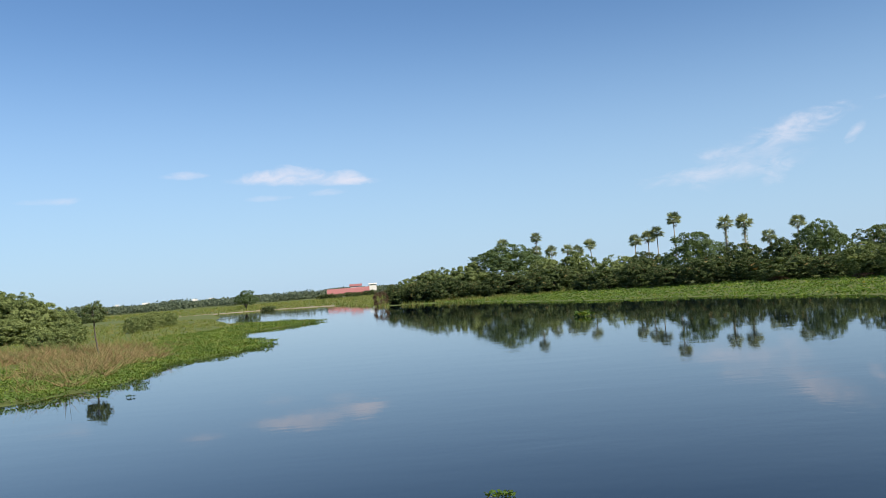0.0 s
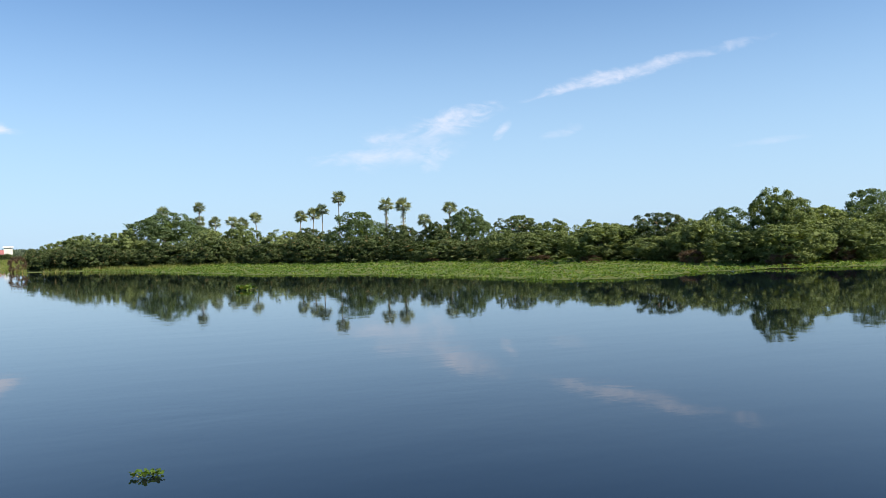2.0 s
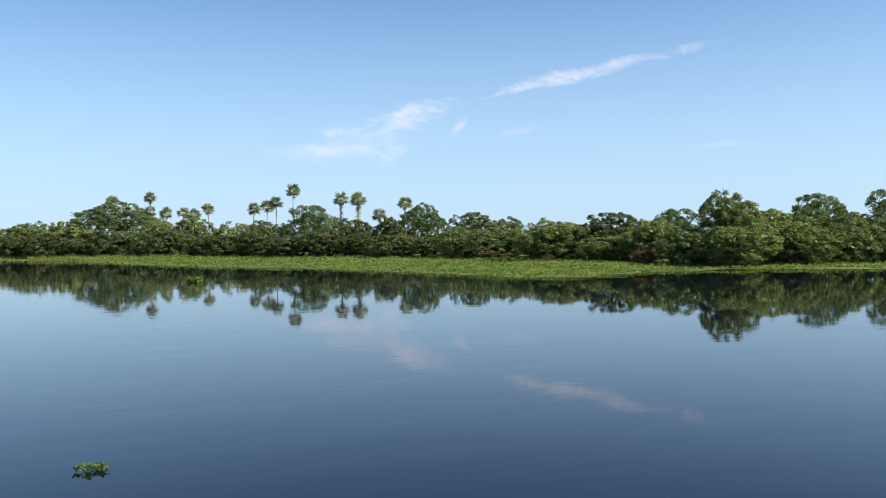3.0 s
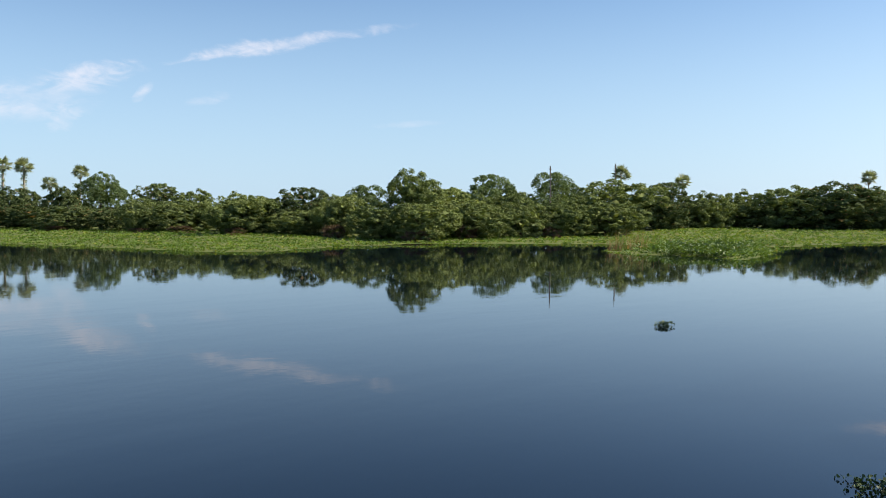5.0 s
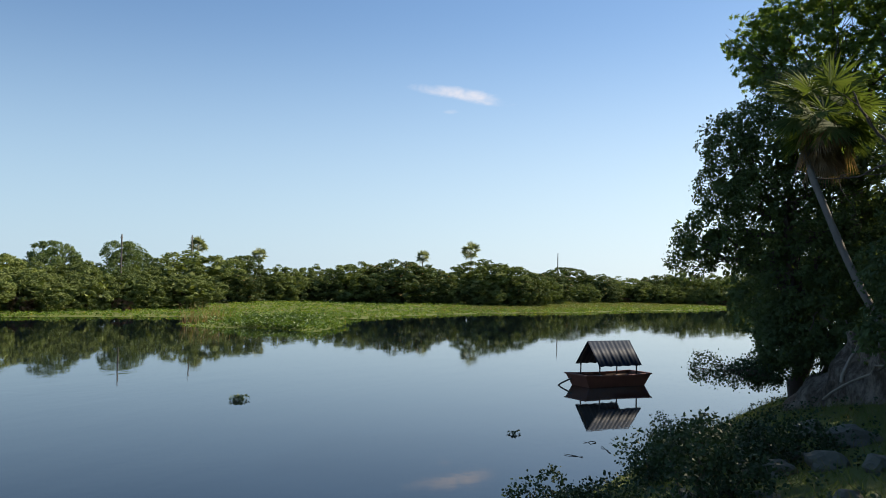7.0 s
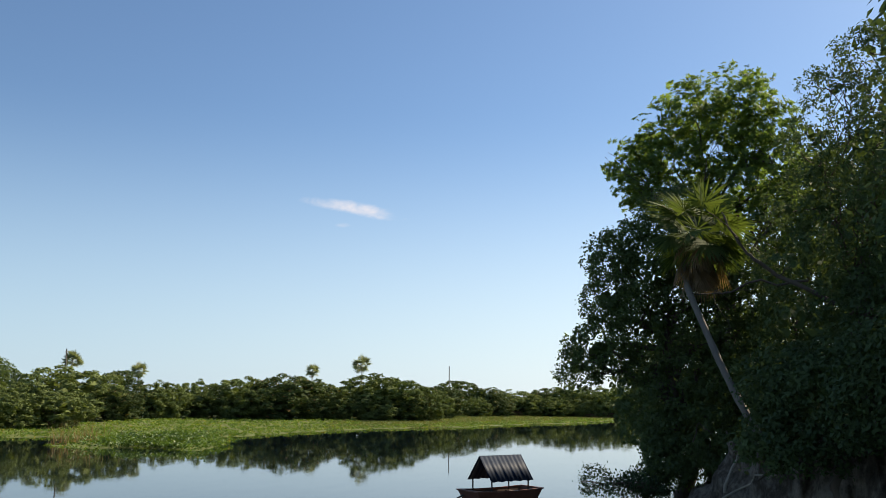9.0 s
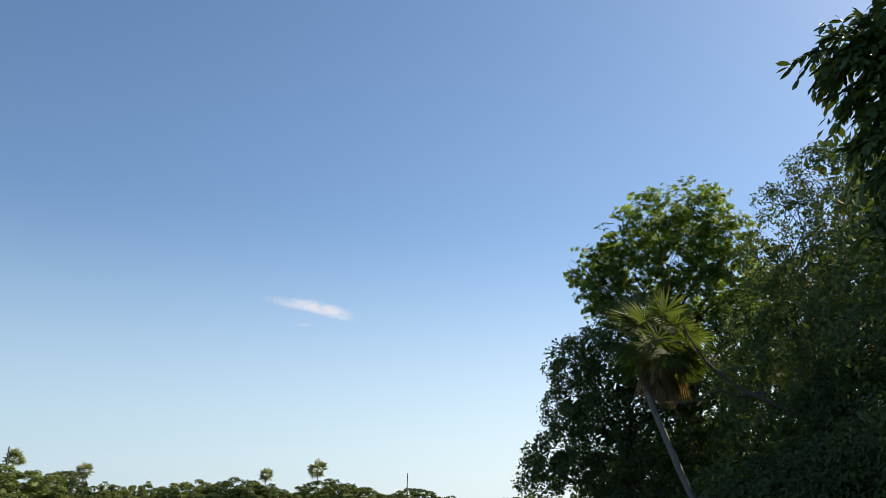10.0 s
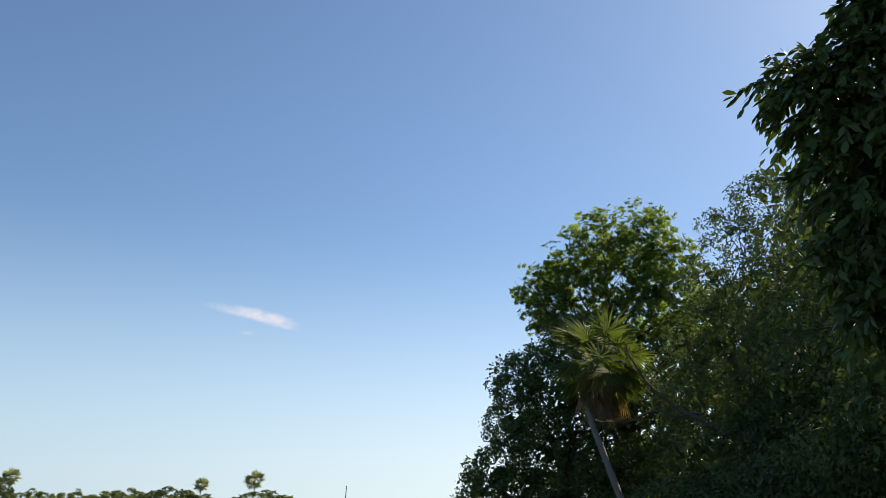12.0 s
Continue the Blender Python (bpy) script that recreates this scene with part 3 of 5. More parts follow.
PROTO = {
    "bush": [
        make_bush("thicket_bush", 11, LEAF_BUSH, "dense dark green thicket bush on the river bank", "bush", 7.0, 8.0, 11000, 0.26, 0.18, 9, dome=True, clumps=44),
        make_bush("thicket_bush", 12, LEAF_LIME_SUNLIT, "sunlit yellow-green thicket bush on the river bank", "bush", 7.0, 8.0, 11000, 0.26, 0.18, 10, dome=True, clumps=44),
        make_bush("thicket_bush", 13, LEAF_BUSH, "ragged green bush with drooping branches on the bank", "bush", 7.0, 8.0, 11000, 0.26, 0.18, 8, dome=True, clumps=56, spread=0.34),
        make_bush("thicket_bush", 14, LEAF_LIME_SUNLIT, "leafy light green bush over the marsh edge", "bush", 7.0, 8.0, 11000, 0.26, 0.18, 12, dome=True, clumps=46),
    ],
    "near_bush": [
        make_bush("thicket_bush", 15, LEAF_SUNLIT_BRIGHT, "sunlit dense bush at the edge of the floating mat", "bush", 7.0, 8.0, 16000, 0.235, 0.155, 11, dome=True, clumps=60),
        make_bush("thicket_bush", 16, LEAF_SUNLIT_BRIGHT, "tangled green bush at the edge of the floating mat", "bush", 7.0, 8.0, 16000, 0.235, 0.155, 9, dome=True, clumps=70, spread=0.30),
    ],
    "spreading_tree": [
        make_bush("spreading_tree", 21, LEAF_BUSH, "spreading tree with a flat crown behind the thicket", "tree", 9.0, 9.0, 11000, 0.27, 0.18, 10, False, 0.5, clumps=44),
        make_bush("spreading_tree", 22, LEAF_DARK, "dark spreading tree with a loose crown behind bushes", "tree", 9.0, 9.0, 11000, 0.27, 0.18, 9, False, 0.45, clumps=60, spread=0.36),
    ],
    "dome_tree": [make_bush("dome_tree", 31, LEAF_DARK, "dense dark green domed tree above the thicket", "tree", 11.0, 11.0, 24000, 0.27, 0.19, 20, True, 0.5, True, clumps=50)],
    "tall_tree": [make_bush("tall_tree", 41, LEAF_SUNLIT_BRIGHT, "tall bright green tree hung with creepers at the waterside", "tree", 10.0, 8.0, 26000, 0.21, 0.14, 15, True, 0.5, True, clumps=70, spread=0.34)],
    "dry_brush": [make_bush("dry_brush", 51, LEAF_DRY, "low tangle of dry brown brushwood at the bank", "brushwood", 2.4, 4.0, 3000, 0.45, 0.07, 6)],
}
NOMINAL = {"bush": (7.0, 8.0), "near_bush": (7.0, 8.0), "spreading_tree": (9.0, 9.0), "dome_tree": (11.0, 11.0), "tall_tree": (10.0, 8.0), "dry_brush": (2.4, 4.0)}
GROUPS = {"bush": "bushes of the river thicket", "near_bush": "bushes of the river thicket", "spreading_tree": "spreading trees behind the thicket", "dome_tree": "domed trees above the thicket",
          "tall_tree": "tall waterside trees", "dry_brush": "tangles of dry brushwood"}
grow = random.Random(5)


def plant(kind, az, d, high, wide, pick=None):
    """One bush or tree of the far thicket at a bearing and distance, of that height and width."""
    p = at(az, d)
    p.z = z_at(p) - 0.05
    # nearer bushes on the sunlit stretch take the brightest leaf colour
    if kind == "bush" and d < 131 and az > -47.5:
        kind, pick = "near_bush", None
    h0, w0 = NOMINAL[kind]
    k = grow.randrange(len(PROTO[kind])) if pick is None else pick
    # most bushes of the sunlit stretch get the leaves with light painted in
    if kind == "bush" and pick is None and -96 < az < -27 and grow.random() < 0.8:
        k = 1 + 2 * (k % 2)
    s = wide * (1.45 if d > 100 else 1.0) / w0
    m = Matrix.Translation(p) @ Matrix.Rotation(grow.uniform(0, 6.28), 4, "Z") @ Matrix.Diagonal((s, s, (high - p.z) / h0, 1))
    ob = place(PROTO[kind][k], m)
    return tagged(ob, group=GROUPS[kind])


# skyline of the far bank, from its upstream end
plant("dry_brush", 4.19, 237, 3.9, 3.0)
plant("bush", 3.35, 240, 5.8, 3.3)
plant("bush", 2.35, 239, 6.5, 4.2)
plant("bush", 1.35, 241, 8.1, 7.6)
plant("bush", 0.06, 239, 9.2, 11.3)
plant("bush", -2.03, 240, 10.1, 9.7)
plant("dome_tree", -4.52, 245, 14.6, 15.7)
plant("bush", -7.31, 226, 9.5, 7.6)
plant("bush", -9.00, 219, 9.8, 8.8)
plant("bush", -11.99, 196, 7.9, 9.2)
plant("bush", -13.88, 190, 8.0, 7.6)
plant("spreading_tree", -16.97, 180, 10.8, 9.1)
plant("bush", -19.66, 168, 7.8, 6.7)
plant("bush", -22.16, 162, 7.8, 5.5)
plant("dome_tree", -24.25, 166, 10.5, 6.6)
plant("spreading_tree", -27.55, 152, 8.3, 7.1)
plant("bush", -29.84, 146, 7.2, 5.8)
plant("bush", -32.73, 136, 6.7, 6.4)
plant("spreading_tree", -36.91, 125, 7.2, 6.7)
plant("bush", -34.82, 128, 5.9, 5.1)
plant("spreading_tree", -40.70, 128, 7.6, 6.0)
plant("bush", -39.10, 122, 6.1, 4.9)
plant("tall_tree", -44.20, 112, 9.2, 5.2)
plant("bush", -43.2, 114, 3.6, 3.4)
plant("bush", -45.6, 113, 3.4, 3.2)
plant("bush", -46.40, 118, 7.3, 7.1)
plant("spreading_tree", -49.60, 133, 9.4, 7.1)
plant("bush", -48.00, 123, 6.6, 6.6)
plant("bush", -50.50, 126, 6.7, 5.9)
plant("spreading_tree", -53.90, 145, 10.2, 7.3)
plant("bush", -58.21, 143, 8.8, 11.4)
plant("bush", -54.90, 137, 6.7, 6.4)
plant("spreading_tree", -60.81, 156, 8.8, 7.4)
plant("bush", -63.30, 157, 7.2, 7.4)
plant("bush", -65.49, 167, 7.7, 6.7)
plant("bush", -68.29, 163, 8.2, 9.8)
plant("bush", -71.67, 164, 8.7, 12.1)
plant("bush", -74.06, 174, 7.4, 9.3)
plant("bush", -69.88, 170, 6.5, 6.9)
plant("bush", -77.45, 169, 9.2, 12.4)
plant("bush", -79.14, 172, 8.0, 9.2)
plant("bush", -81.24, 193, 7.5, 9.1)
plant("spreading_tree", -82.63, 223, 9.4, 10.4)
plant("bush", -80.54, 176, 6.9, 7.1)
plant("bush", -84.33, 222, 7.7, 8.9)
plant("bush", -86.42, 232, 7.3, 10.9)
plant("bush", -88.41, 245, 8.2, 9.9)
plant("bush", -90.11, 242, 9.2, 9.7)
plant("bush", -92.11, 247, 8.7, 10.0)
plant("bush", -93.80, 253, 8.6, 10.2)

# the lower front of the thicket, bush by bush along the bank
BANK = [(5.8, 241), (-0.1, 226), (-5.1, 222), (-14.1, 171), (-23.1, 149), (-30.5, 130), (-34.0, 118), (-39.0, 116), (-42.0, 107), (-46.0, 105), (-48.0, 113), (-55.0, 120), (-58.0, 124), (-60.0, 137), (-62.0, 151), (-64.0, 161), (-67.0, 165), (-71.0, 162), (-76.0, 163), (-79.9, 167), (-82.4, 200), (-86.9, 227), (-92.9, 242), (-98.9, 255)]


def bank(az):
    return float(np.interp(-az, [-b[0] for b in BANK], [b[1] for b in BANK]))


a = 2.4
while a > -97:
    d = bank(a)
    wide = grow.uniform(5.0, 8.5)
    if not (-80.5 > a > -83):
        # bearing sets the leaf tone: dark on the shaded stretch, light on the sunlit
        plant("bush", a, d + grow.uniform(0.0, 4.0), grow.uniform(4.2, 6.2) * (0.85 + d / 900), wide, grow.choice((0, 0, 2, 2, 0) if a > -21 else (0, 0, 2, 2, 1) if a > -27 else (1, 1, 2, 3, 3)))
    if grow.random() < (0.4 if -50 < a < -27 else 0.2):
        plant("dry_brush", a + 0.5, d - grow.uniform(1.0, 3.0), grow.uniform(1.2, 2.0), grow.uniform(1.8, 2.8))
    a -= math.degrees(wide * 0.95 / d)


# ---- palms ----


def fan(rng, base, out, size, fingers=13, droop=0.25, finger=0.10):
    """One fan leaf: narrow fingers that spread from the end of a stalk."""
    out = out / np.linalg.norm(out)
    side = unit(np.cross(out, np.array([0, 0, 1.0])) + 0.35 * rng.normal(size=3))
    side = unit(side - out * (side @ out))
    up = np.cross(side, out)
    hub = base + out * size * 0.75
    ang = np.linspace(-1.75, 1.75, fingers) + rng.normal(size=fingers) * 0.04
    ax = out[None] * np.cos(ang)[:, None] + side[None] * np.sin(ang)[:, None] + up[None] * 0.12 - np.array([0, 0, droop])[None]
    v = blades(rng, np.repeat(hub[None], fingers, 0), np.repeat(up[None], fingers, 0), ax, size * (0.75 + 0.15 * np.cos(ang)), size * finger, 0.25, 0.5)
    stalk = blades(rng, base[None], up[None], (hub - base)[None], np.linalg.norm(hub - base) * 1.05, size * 0.06, 0.1)
    return np.concatenate([v, stalk])


def make_palm(seed, high, size, skirt):
    rng = np.random.default_rng(seed)
    root = thing("fan_palm", (0, 0, 0), "tall fan palm with a shaggy trunk of old leaf bases" if skirt else "slender grey-trunked fan palm with a round crown", "palm tree")
    lean = rng.normal(size=2) * 0.03 * high
    t = np.linspace(0, 1, 12)
    path = np.stack([lean[0] * t ** 2, lean[1] * t ** 2, -0.4 + (high + 0.4) * t], 1)
    mesh_object("trunk", *tube(path, (0.16 - 0.04 * t) * (1.7 if skirt else 1.0), 8, rng, 0.05), BARK_PALM, root, smooth=True)
    top = path[-1]
    fans = []
    for i in range(42):
        el = math.asin(rng.uniform(-0.7, 1.0))
        a = 2.4 * i + rng.random() * 0.5
        fans.append(fan(rng, top - np.array([0, 0, 0.2]), np.array([math.cos(a) * math.cos(el), math.sin(a) * math.cos(el), math.sin(el)]), size * rng.uniform(0.9, 1.04), 11, 0.05, 0.135))
    kites("crown", fans, FROND, root)
    dead = []
    for i in range(46 if skirt else 2):
        a = rng.uniform(0, 6.28)
        k = rng.uniform(0.0, 0.45) if skirt else rng.uniform(0.0, 0.06)
        base = path[-1] * (1 - k) + path[0] * k
        el = rng.uniform(-1.4, -0.5) if skirt else rng.uniform(-1.5, -0.8)
        dead.append(fan(rng, base, np.array([math.cos(a) * math.cos(el), math.sin(a) * math.cos(el), math.sin(el)]), size * (0.5 if skirt else 0.75), 9))
    kites("dead_leaves", dead, FROND if skirt else FROND_DEAD, root)
    return root


def palm(az, d, high, skirt=False, size=1.08):
    size *= 1.2
    p = at(az, d)
    p.z = z_at(p)
    root = make_palm(int(abs(az) * 100), high - p.z - size * 0.9, size, skirt)
    root.matrix_basis = Matrix.Translation(p)
    tagged(root, group="fan palms above the thicket")


palm(-4.29, 281, 17.8, size=1.24)
palm(-6.64, 269, 18.4, size=1.21)
palm(-6.49, 270, 14.2, size=1.22)
palm(-7.64, 262, 13.5, size=1.20)
palm(-8.54, 257, 13.3, size=1.19)
palm(-9.27, 252, 12.6, size=1.19)
palm(-10.30, 245, 13.7, size=1.18)
palm(-12.99, 227, 13.3, size=1.15)
palm(-13.91, 222, 13.8, size=1.14)
palm(-14.53, 218, 14.5, size=1.13)
palm(-15.64, 214, 17.4, size=1.12)
palm(-18.80, 204, 14.8, skirt=True, size=1.21)
palm(-19.94, 200, 14.4, skirt=True, size=1.20)
palm(-21.50, 197, 10.6, size=1.07)
palm(-23.05, 193, 12.9, size=1.07)
palm(-58.05, 179, 12.8, size=1.21)
palm(-61.88, 188, 11.3, size=1.08)
palm(-72.82, 207, 12.3, size=1.10)
palm(-76.14, 211, 14.7, size=1.46)

# ---- poles on the far bank ----


def pole(az, d, top):
    p = at(az, d)
    p.z = z_at(p) - 0.3
    root = thing("utility_pole", p, "bare weathered wooden pole standing above the thicket", "pole", "poles on the far bank")
    t = np.linspace(0, 1, 8)
    h = top - p.z
    mesh_object("post", *tube(np.stack([0.05 * np.sin(t * 3), 0 * t, t * h], 1), 0.14 - 0.04 * t, 8), POST, root, smooth=True)
    bm = bmesh.new()
    box(bm, -0.25, 0.25, -0.05, 0.05, h - 0.55, h - 0.42)
    part("crosspiece", bm, POST, root)


pole(-53.40, 131, 10.76)
pole(-57.67, 149, 11.97)
pole(-81.93, 210, 12.71)


# ---- floating mats, grass and reeds ----


def scatter(rng, poly, lo, hi, n, x0, x1, y0, y1, edge=0.0):
    """Random places of a stretch of land, lo to hi metres in from its edge; denser near the viewpoint."""
    out = []
    total = 0
    while total < n:
        x, y = rng.uniform(x0, x1, 40000), rng.uniform(y0, y1, 40000)
        s = inland(poly, x, y) + edge * np.sin(x * 0.9 + np.sin(y * 0.7) * 2) * np.sin(y * 0.8)
        d = np.hypot(x, y)
        ok = (s > lo) & (s < hi) & (rng.random(40000) < np.minimum(1, (75 / d) ** 1.2)) & (y > -40)
        out.append(np.stack([x[ok], y[ok]], 1))
        total += ok.sum()
    return np.concatenate(out)[:n]


def hyacinth(rng, xy, z, leaves=6, size=0.16, high=0.38, grow_with=0.004, near=False):
    """Tufts of round leaves on upright stalks."""
    n = len(xy) * leaves
    k = np.repeat(np.arange(len(xy)), leaves)
    d = np.hypot(xy[:, 0], xy[:, 1])[k]
    s = size * (1 + grow_with * d)
    lump = 0.65 + 0.5 * np.sin(xy[:, 0] * 0.8 + np.sin(xy[:, 1] * 0.5) * 2) * np.sin(xy[:, 1] * 0.6) + 0.25 * rng.random(len(xy))
    p = np.stack([xy[k, 0], xy[k, 1], z[k]], 1)
    a = rng.uniform(0, 6.28, n)
    p[:, 0] += np.cos(a) * s * 1.2 * rng.random(n)
    p[:, 1] += np.sin(a) * s * 1.2 * rng.random(n)
    p[:, 2] += high * rng.random(n) ** 0.7 * np.maximum(lump[k], 0.2)
    out = np.stack([np.cos(a), np.sin(a), 0.5 + 0.7 * rng.random(n)], 1)
    nrm = np.stack([-np.cos(a) * 0.5, -np.sin(a) * 0.5, np.ones(n)], 1) + 0.35 * rng.normal(size=(n, 3))
    if near:
        return rounds(p, nrm, out, s * (0.8 + 0.5 * rng.random(n)), s * (0.75 + 0.3 * rng.random(n)))
    return blades(rng, p, nrm, out, s * (0.8 + 0.5 * rng.random(n)), s * (0.75 + 0.3 * rng.random(n)), 0.12, 0.55)


def grass(rng, xy, z, per=7, high=0.7, width=0.035, lean=0.45, grow_with=0.012):
    n = len(xy) * per
    k = np.repeat(np.arange(len(xy)), per)
    d = np.hypot(xy[:, 0], xy[:, 1])[k]
    p = np.stack([xy[k, 0], xy[k, 1], z[k] - 0.04], 1)
    p[:, :2] += rng.normal(size=(n, 2)) * 0.16
    axis = np.stack([rng.normal(size=n) * lean, rng.normal(size=n) * lean, np.ones(n)], 1)
    nrm = np.stack([rng.normal(size=n), rng.normal(size=n), 0.3 * np.ones(n)], 1)
    return slips(p, nrm, axis, high * (0.5 + 0.8 * rng.random(n)), width * (1 + grow_with * d))


rng = np.random.default_rng(7)
xy = scatter(rng, FAR, 0.2, 55, 19000, -20, 215, -25, 215, 0.6)
xy = xy[np.hypot(xy[:, 0], xy[:, 1]) < np.array([bank(math.degrees(math.atan2(-x, y))) + 4.0 for x, y in xy])]
xy = xy[(np.degrees(np.arctan2(-xy[:, 0], xy[:, 1])) > -76) | (inland(FAR, xy[:, 0], xy[:, 1]) < 11)]
bearing, reach = np.degrees(np.arctan2(-xy[:, 0], xy[:, 1])), np.hypot(xy[:, 0], xy[:, 1])
arm = (bearing > -65.2) & (bearing < -55.5) & (reach < 92) & (inland(FAR, xy[:, 0], xy[:, 1]) < 3.4)  # the thin outer arm of the mat lies flat
tall = (bearing > -68.5) & (bearing < -59.5) & (reach < 104) & ~arm
base = np.maximum(height(xy[:, 0], xy[:, 1]), 0.0)
mat = [hyacinth(rng, xy[arm], base[arm] - 0.1, 7, 0.12, 0.09), hyacinth(rng, xy[tall], base[tall], 9, 0.14, 0.5), hyacinth(rng, xy[~arm & ~tall], base[~arm & ~tall], 7, 0.13, 0.24)]
kites("water_hyacinth_mat", mat, LEAF_WATER)
xy = np.concatenate([rng.normal(c, s, (n, 2)) for c, s, n in (((73, 37), (3.0, 2.0), 420), ((79, 41), (3, 2), 260), ((69, 34), (1.6, 1.2), 160), ((85, 40), (3, 2), 160))])
xy = xy[inland(FAR, xy[:, 0], xy[:, 1]) > 0.6]
island = hyacinth(rng, xy, np.maximum(height(xy[:, 0], xy[:, 1]), 0.0), 8, 0.17, 0.75)
tagged(kites("tall_hyacinth", island, LEAF_TALL_SHADED), "taller dark green hyacinth tufts on the floating mat", "water plants", kind="stuff")
tagged(bpy.data.objects["water_hyacinth_mat"], "bright green floating mat of water hyacinth along the bank", "water plants", kind="stuff")

xy = scatter(rng, LEFT, 0.0, 10, 15000, -70, -12, 20, 150, 1.0)
ob = kites("water_hyacinth_mat", hyacinth(rng, xy, np.maximum(height(xy[:, 0], xy[:, 1]), 0.0), 7, 0.085, 0.36), LEAF_FRINGE)
tagged(ob, "bright green water hyacinth fringing the grassy spit", "water plants", kind="stuff")

xy = scatter(rng, LEFT, 2.0, 120, 9000, -160, -15, 25, 235)
ob = kites("marsh_grass", grass(rng, xy, height(xy[:, 0], xy[:, 1]), 10, 0.62, 0.032, 0.7, 0.009), GRASS)
tagged(ob, "rough green marsh grass on the low bank", "grass", kind="stuff")
xy = scatter(rng, FAR, 0.0, 260, 7000, -260, 30, 190, 560)
ob = kites("meadow_grass", grass(rng, xy, height(xy[:, 0], xy[:, 1]), 8, 1.0), GRASS)
tagged(ob, "distant green meadow grass beyond the river bend", "grass", kind="stuff")
xy = scatter(rng, FAR, 4.0, 45, 9000, 120, 250, -60, 60)
xy = xy[np.degrees(np.arctan2(-xy[:, 0], xy[:, 1])) < -74]
ob = kites("tall_bank_grass", grass(rng, xy, height(xy[:, 0], xy[:, 1]), 9, 0.38, 0.03, 0.7), BANK_GRASS)
tagged(ob, "tall olive grass between the floating mat and bushes", "grass", kind="stuff")
xy = np.concatenate([rng.normal(c, s, (n, 2)) for c, s, n in (((-35.5, 73), (3.0, 3.5), 120), ((-27, 62), (2.0, 3.0), 120), ((-31.5, 78), (3.0, 4.0), 110), ((-25.5, 68.5), (1.6, 3.0), 90), ((-20.6, 47), (0.9, 1.6), 40), ((-38, 76), (3, 4), 90), ((-24, 56), (1.5, 3.0), 60))])
xy = xy[inland(LEFT, xy[:, 0], xy[:, 1]) > 2.5]
ob = kites("dry_reeds", grass(rng, xy, height(xy[:, 0], xy[:, 1]) + 0.15, 13, 1.35, 0.028, 1.5), STRAW)
tagged(ob, "broken dry brown reeds lying in the marsh grass", "reeds", kind="stuff")
xy = np.stack([rng.normal(75.2, 1.4, 40), rng.normal(45.0, 1.4, 40)], 1)
ob = kites("dry_reeds", grass(rng, xy, np.maximum(height(xy[:, 0], xy[:, 1]), 0), 4, 2.0, 0.034, 0.26), STRAW)
tagged(ob, "sparse tall dry reeds on the floating mat", "reeds", kind="stuff")


def clump(place_xy, wide, n, leaf, size, label):
    root = thing("hyacinth_clump", (place_xy[0], place_xy[1], 0), label, "water plant", "drifting hyacinth clumps")
    r = np.random.default_rng(int(abs(place_xy[0]) * 10) + 77)
    xy = r.normal(size=(n, 2)) * np.array([wide * 0.26, wide * 0.2])
    k = hyacinth(r, xy, np.full(n, -0.02), 5, size, size * 1.6, 0.0, True)
    tagged(kites("leaves", k, leaf, root), kind="stuff")
    v = blades(r, np.column_stack([xy, np.full(n, -0.05)]), r.normal(size=(n, 3)), np.column_stack([r.normal(size=(n, 2)) * 0.3, np.ones(n)]), size * 1.5, size * 0.16)
    tagged(kites("stalks", v, LEAF_SHADED, root), kind="stuff")


clump((0.86, 16.8), 0.5, 14, LEAF_WATER, 0.075, "small green clump of water hyacinth drifting on the river")
# the dark clumps get their backlit look from the leaf colour
clump((27.4, 15.2), 0.9, 18, LEAF_SHADED, 0.10, "dark clump of water hyacinth drifting in the shade")
clump((24.0, 4.6), 0.42, 5, LEAF_SHADED, 0.07, "few dark hyacinth leaves afloat near the bank")
clump((14.22, 85.81), 1.7, 40, LEAF_WATER, 0.26, "pale green clump of water plants in mid river")
clump((-15.54, 41.72), 0.4, 5, LEAF_SHADED, 0.08, "few hyacinth leaves afloat beside the green bank")

# ---- left bank bushes ----
for az_, d_, h_, w_ in ((23.5, 116, 3.3, 2.6), (20.0, 142, 3.4, 2.4), (19.3, 150, 3.4, 2.6), (24.5, 106, 3.0, 3.0), (25.4, 99, 3.0, 3.2), (33.3, 154, 12.2, 8.2), (31.4, 151, 11.4, 8.1), (29.6, 149, 10.7, 7.5), (28.0, 147, 9.7, 6.9), (26.7, 146, 8.3, 6.4), (25.5, 144, 6.7, 5.8), (24.5, 143, 5.1, 5.2), (30.3, 135, 7.5, 6.9), (28.4, 133, 5.9, 6.9), (26.8, 131, 4.3, 5.7), (18.8, 177, 3.8, 3.5), (18.0, 185, 3.3, 3.1)):
    plant("near_bush", az_, d_, h_, w_)
small = make_bush("round_headed_tree", 33, LEAF_BUSH, "small dark round-headed tree in the marsh grass", "tree", 1.8, 2.0, 4200, 0.13, 0.09, 9, True, 0.6, True, clumps=30, spread=0.5)
p = at(22.3, 80)
small.matrix_basis = Matrix.Translation((p.x, p.y, 3.45))
mesh_object("lower_trunk", *tube(bend(np.random.default_rng(34), (0.15, 0, -3.1), (0, 0, 0.3), 7, 0.1), np.linspace(0.09, 0.05, 7), 7), BARK, small, smooth=True)
for i in range(7):
    plant("bush", grow.uniform(8, 30), grow.uniform(300, 560), grow.uniform(1.8, 3.2), grow.uniform(4, 7))
plant("spreading_tree", 13.0, 420, 9.6, 8, 1)
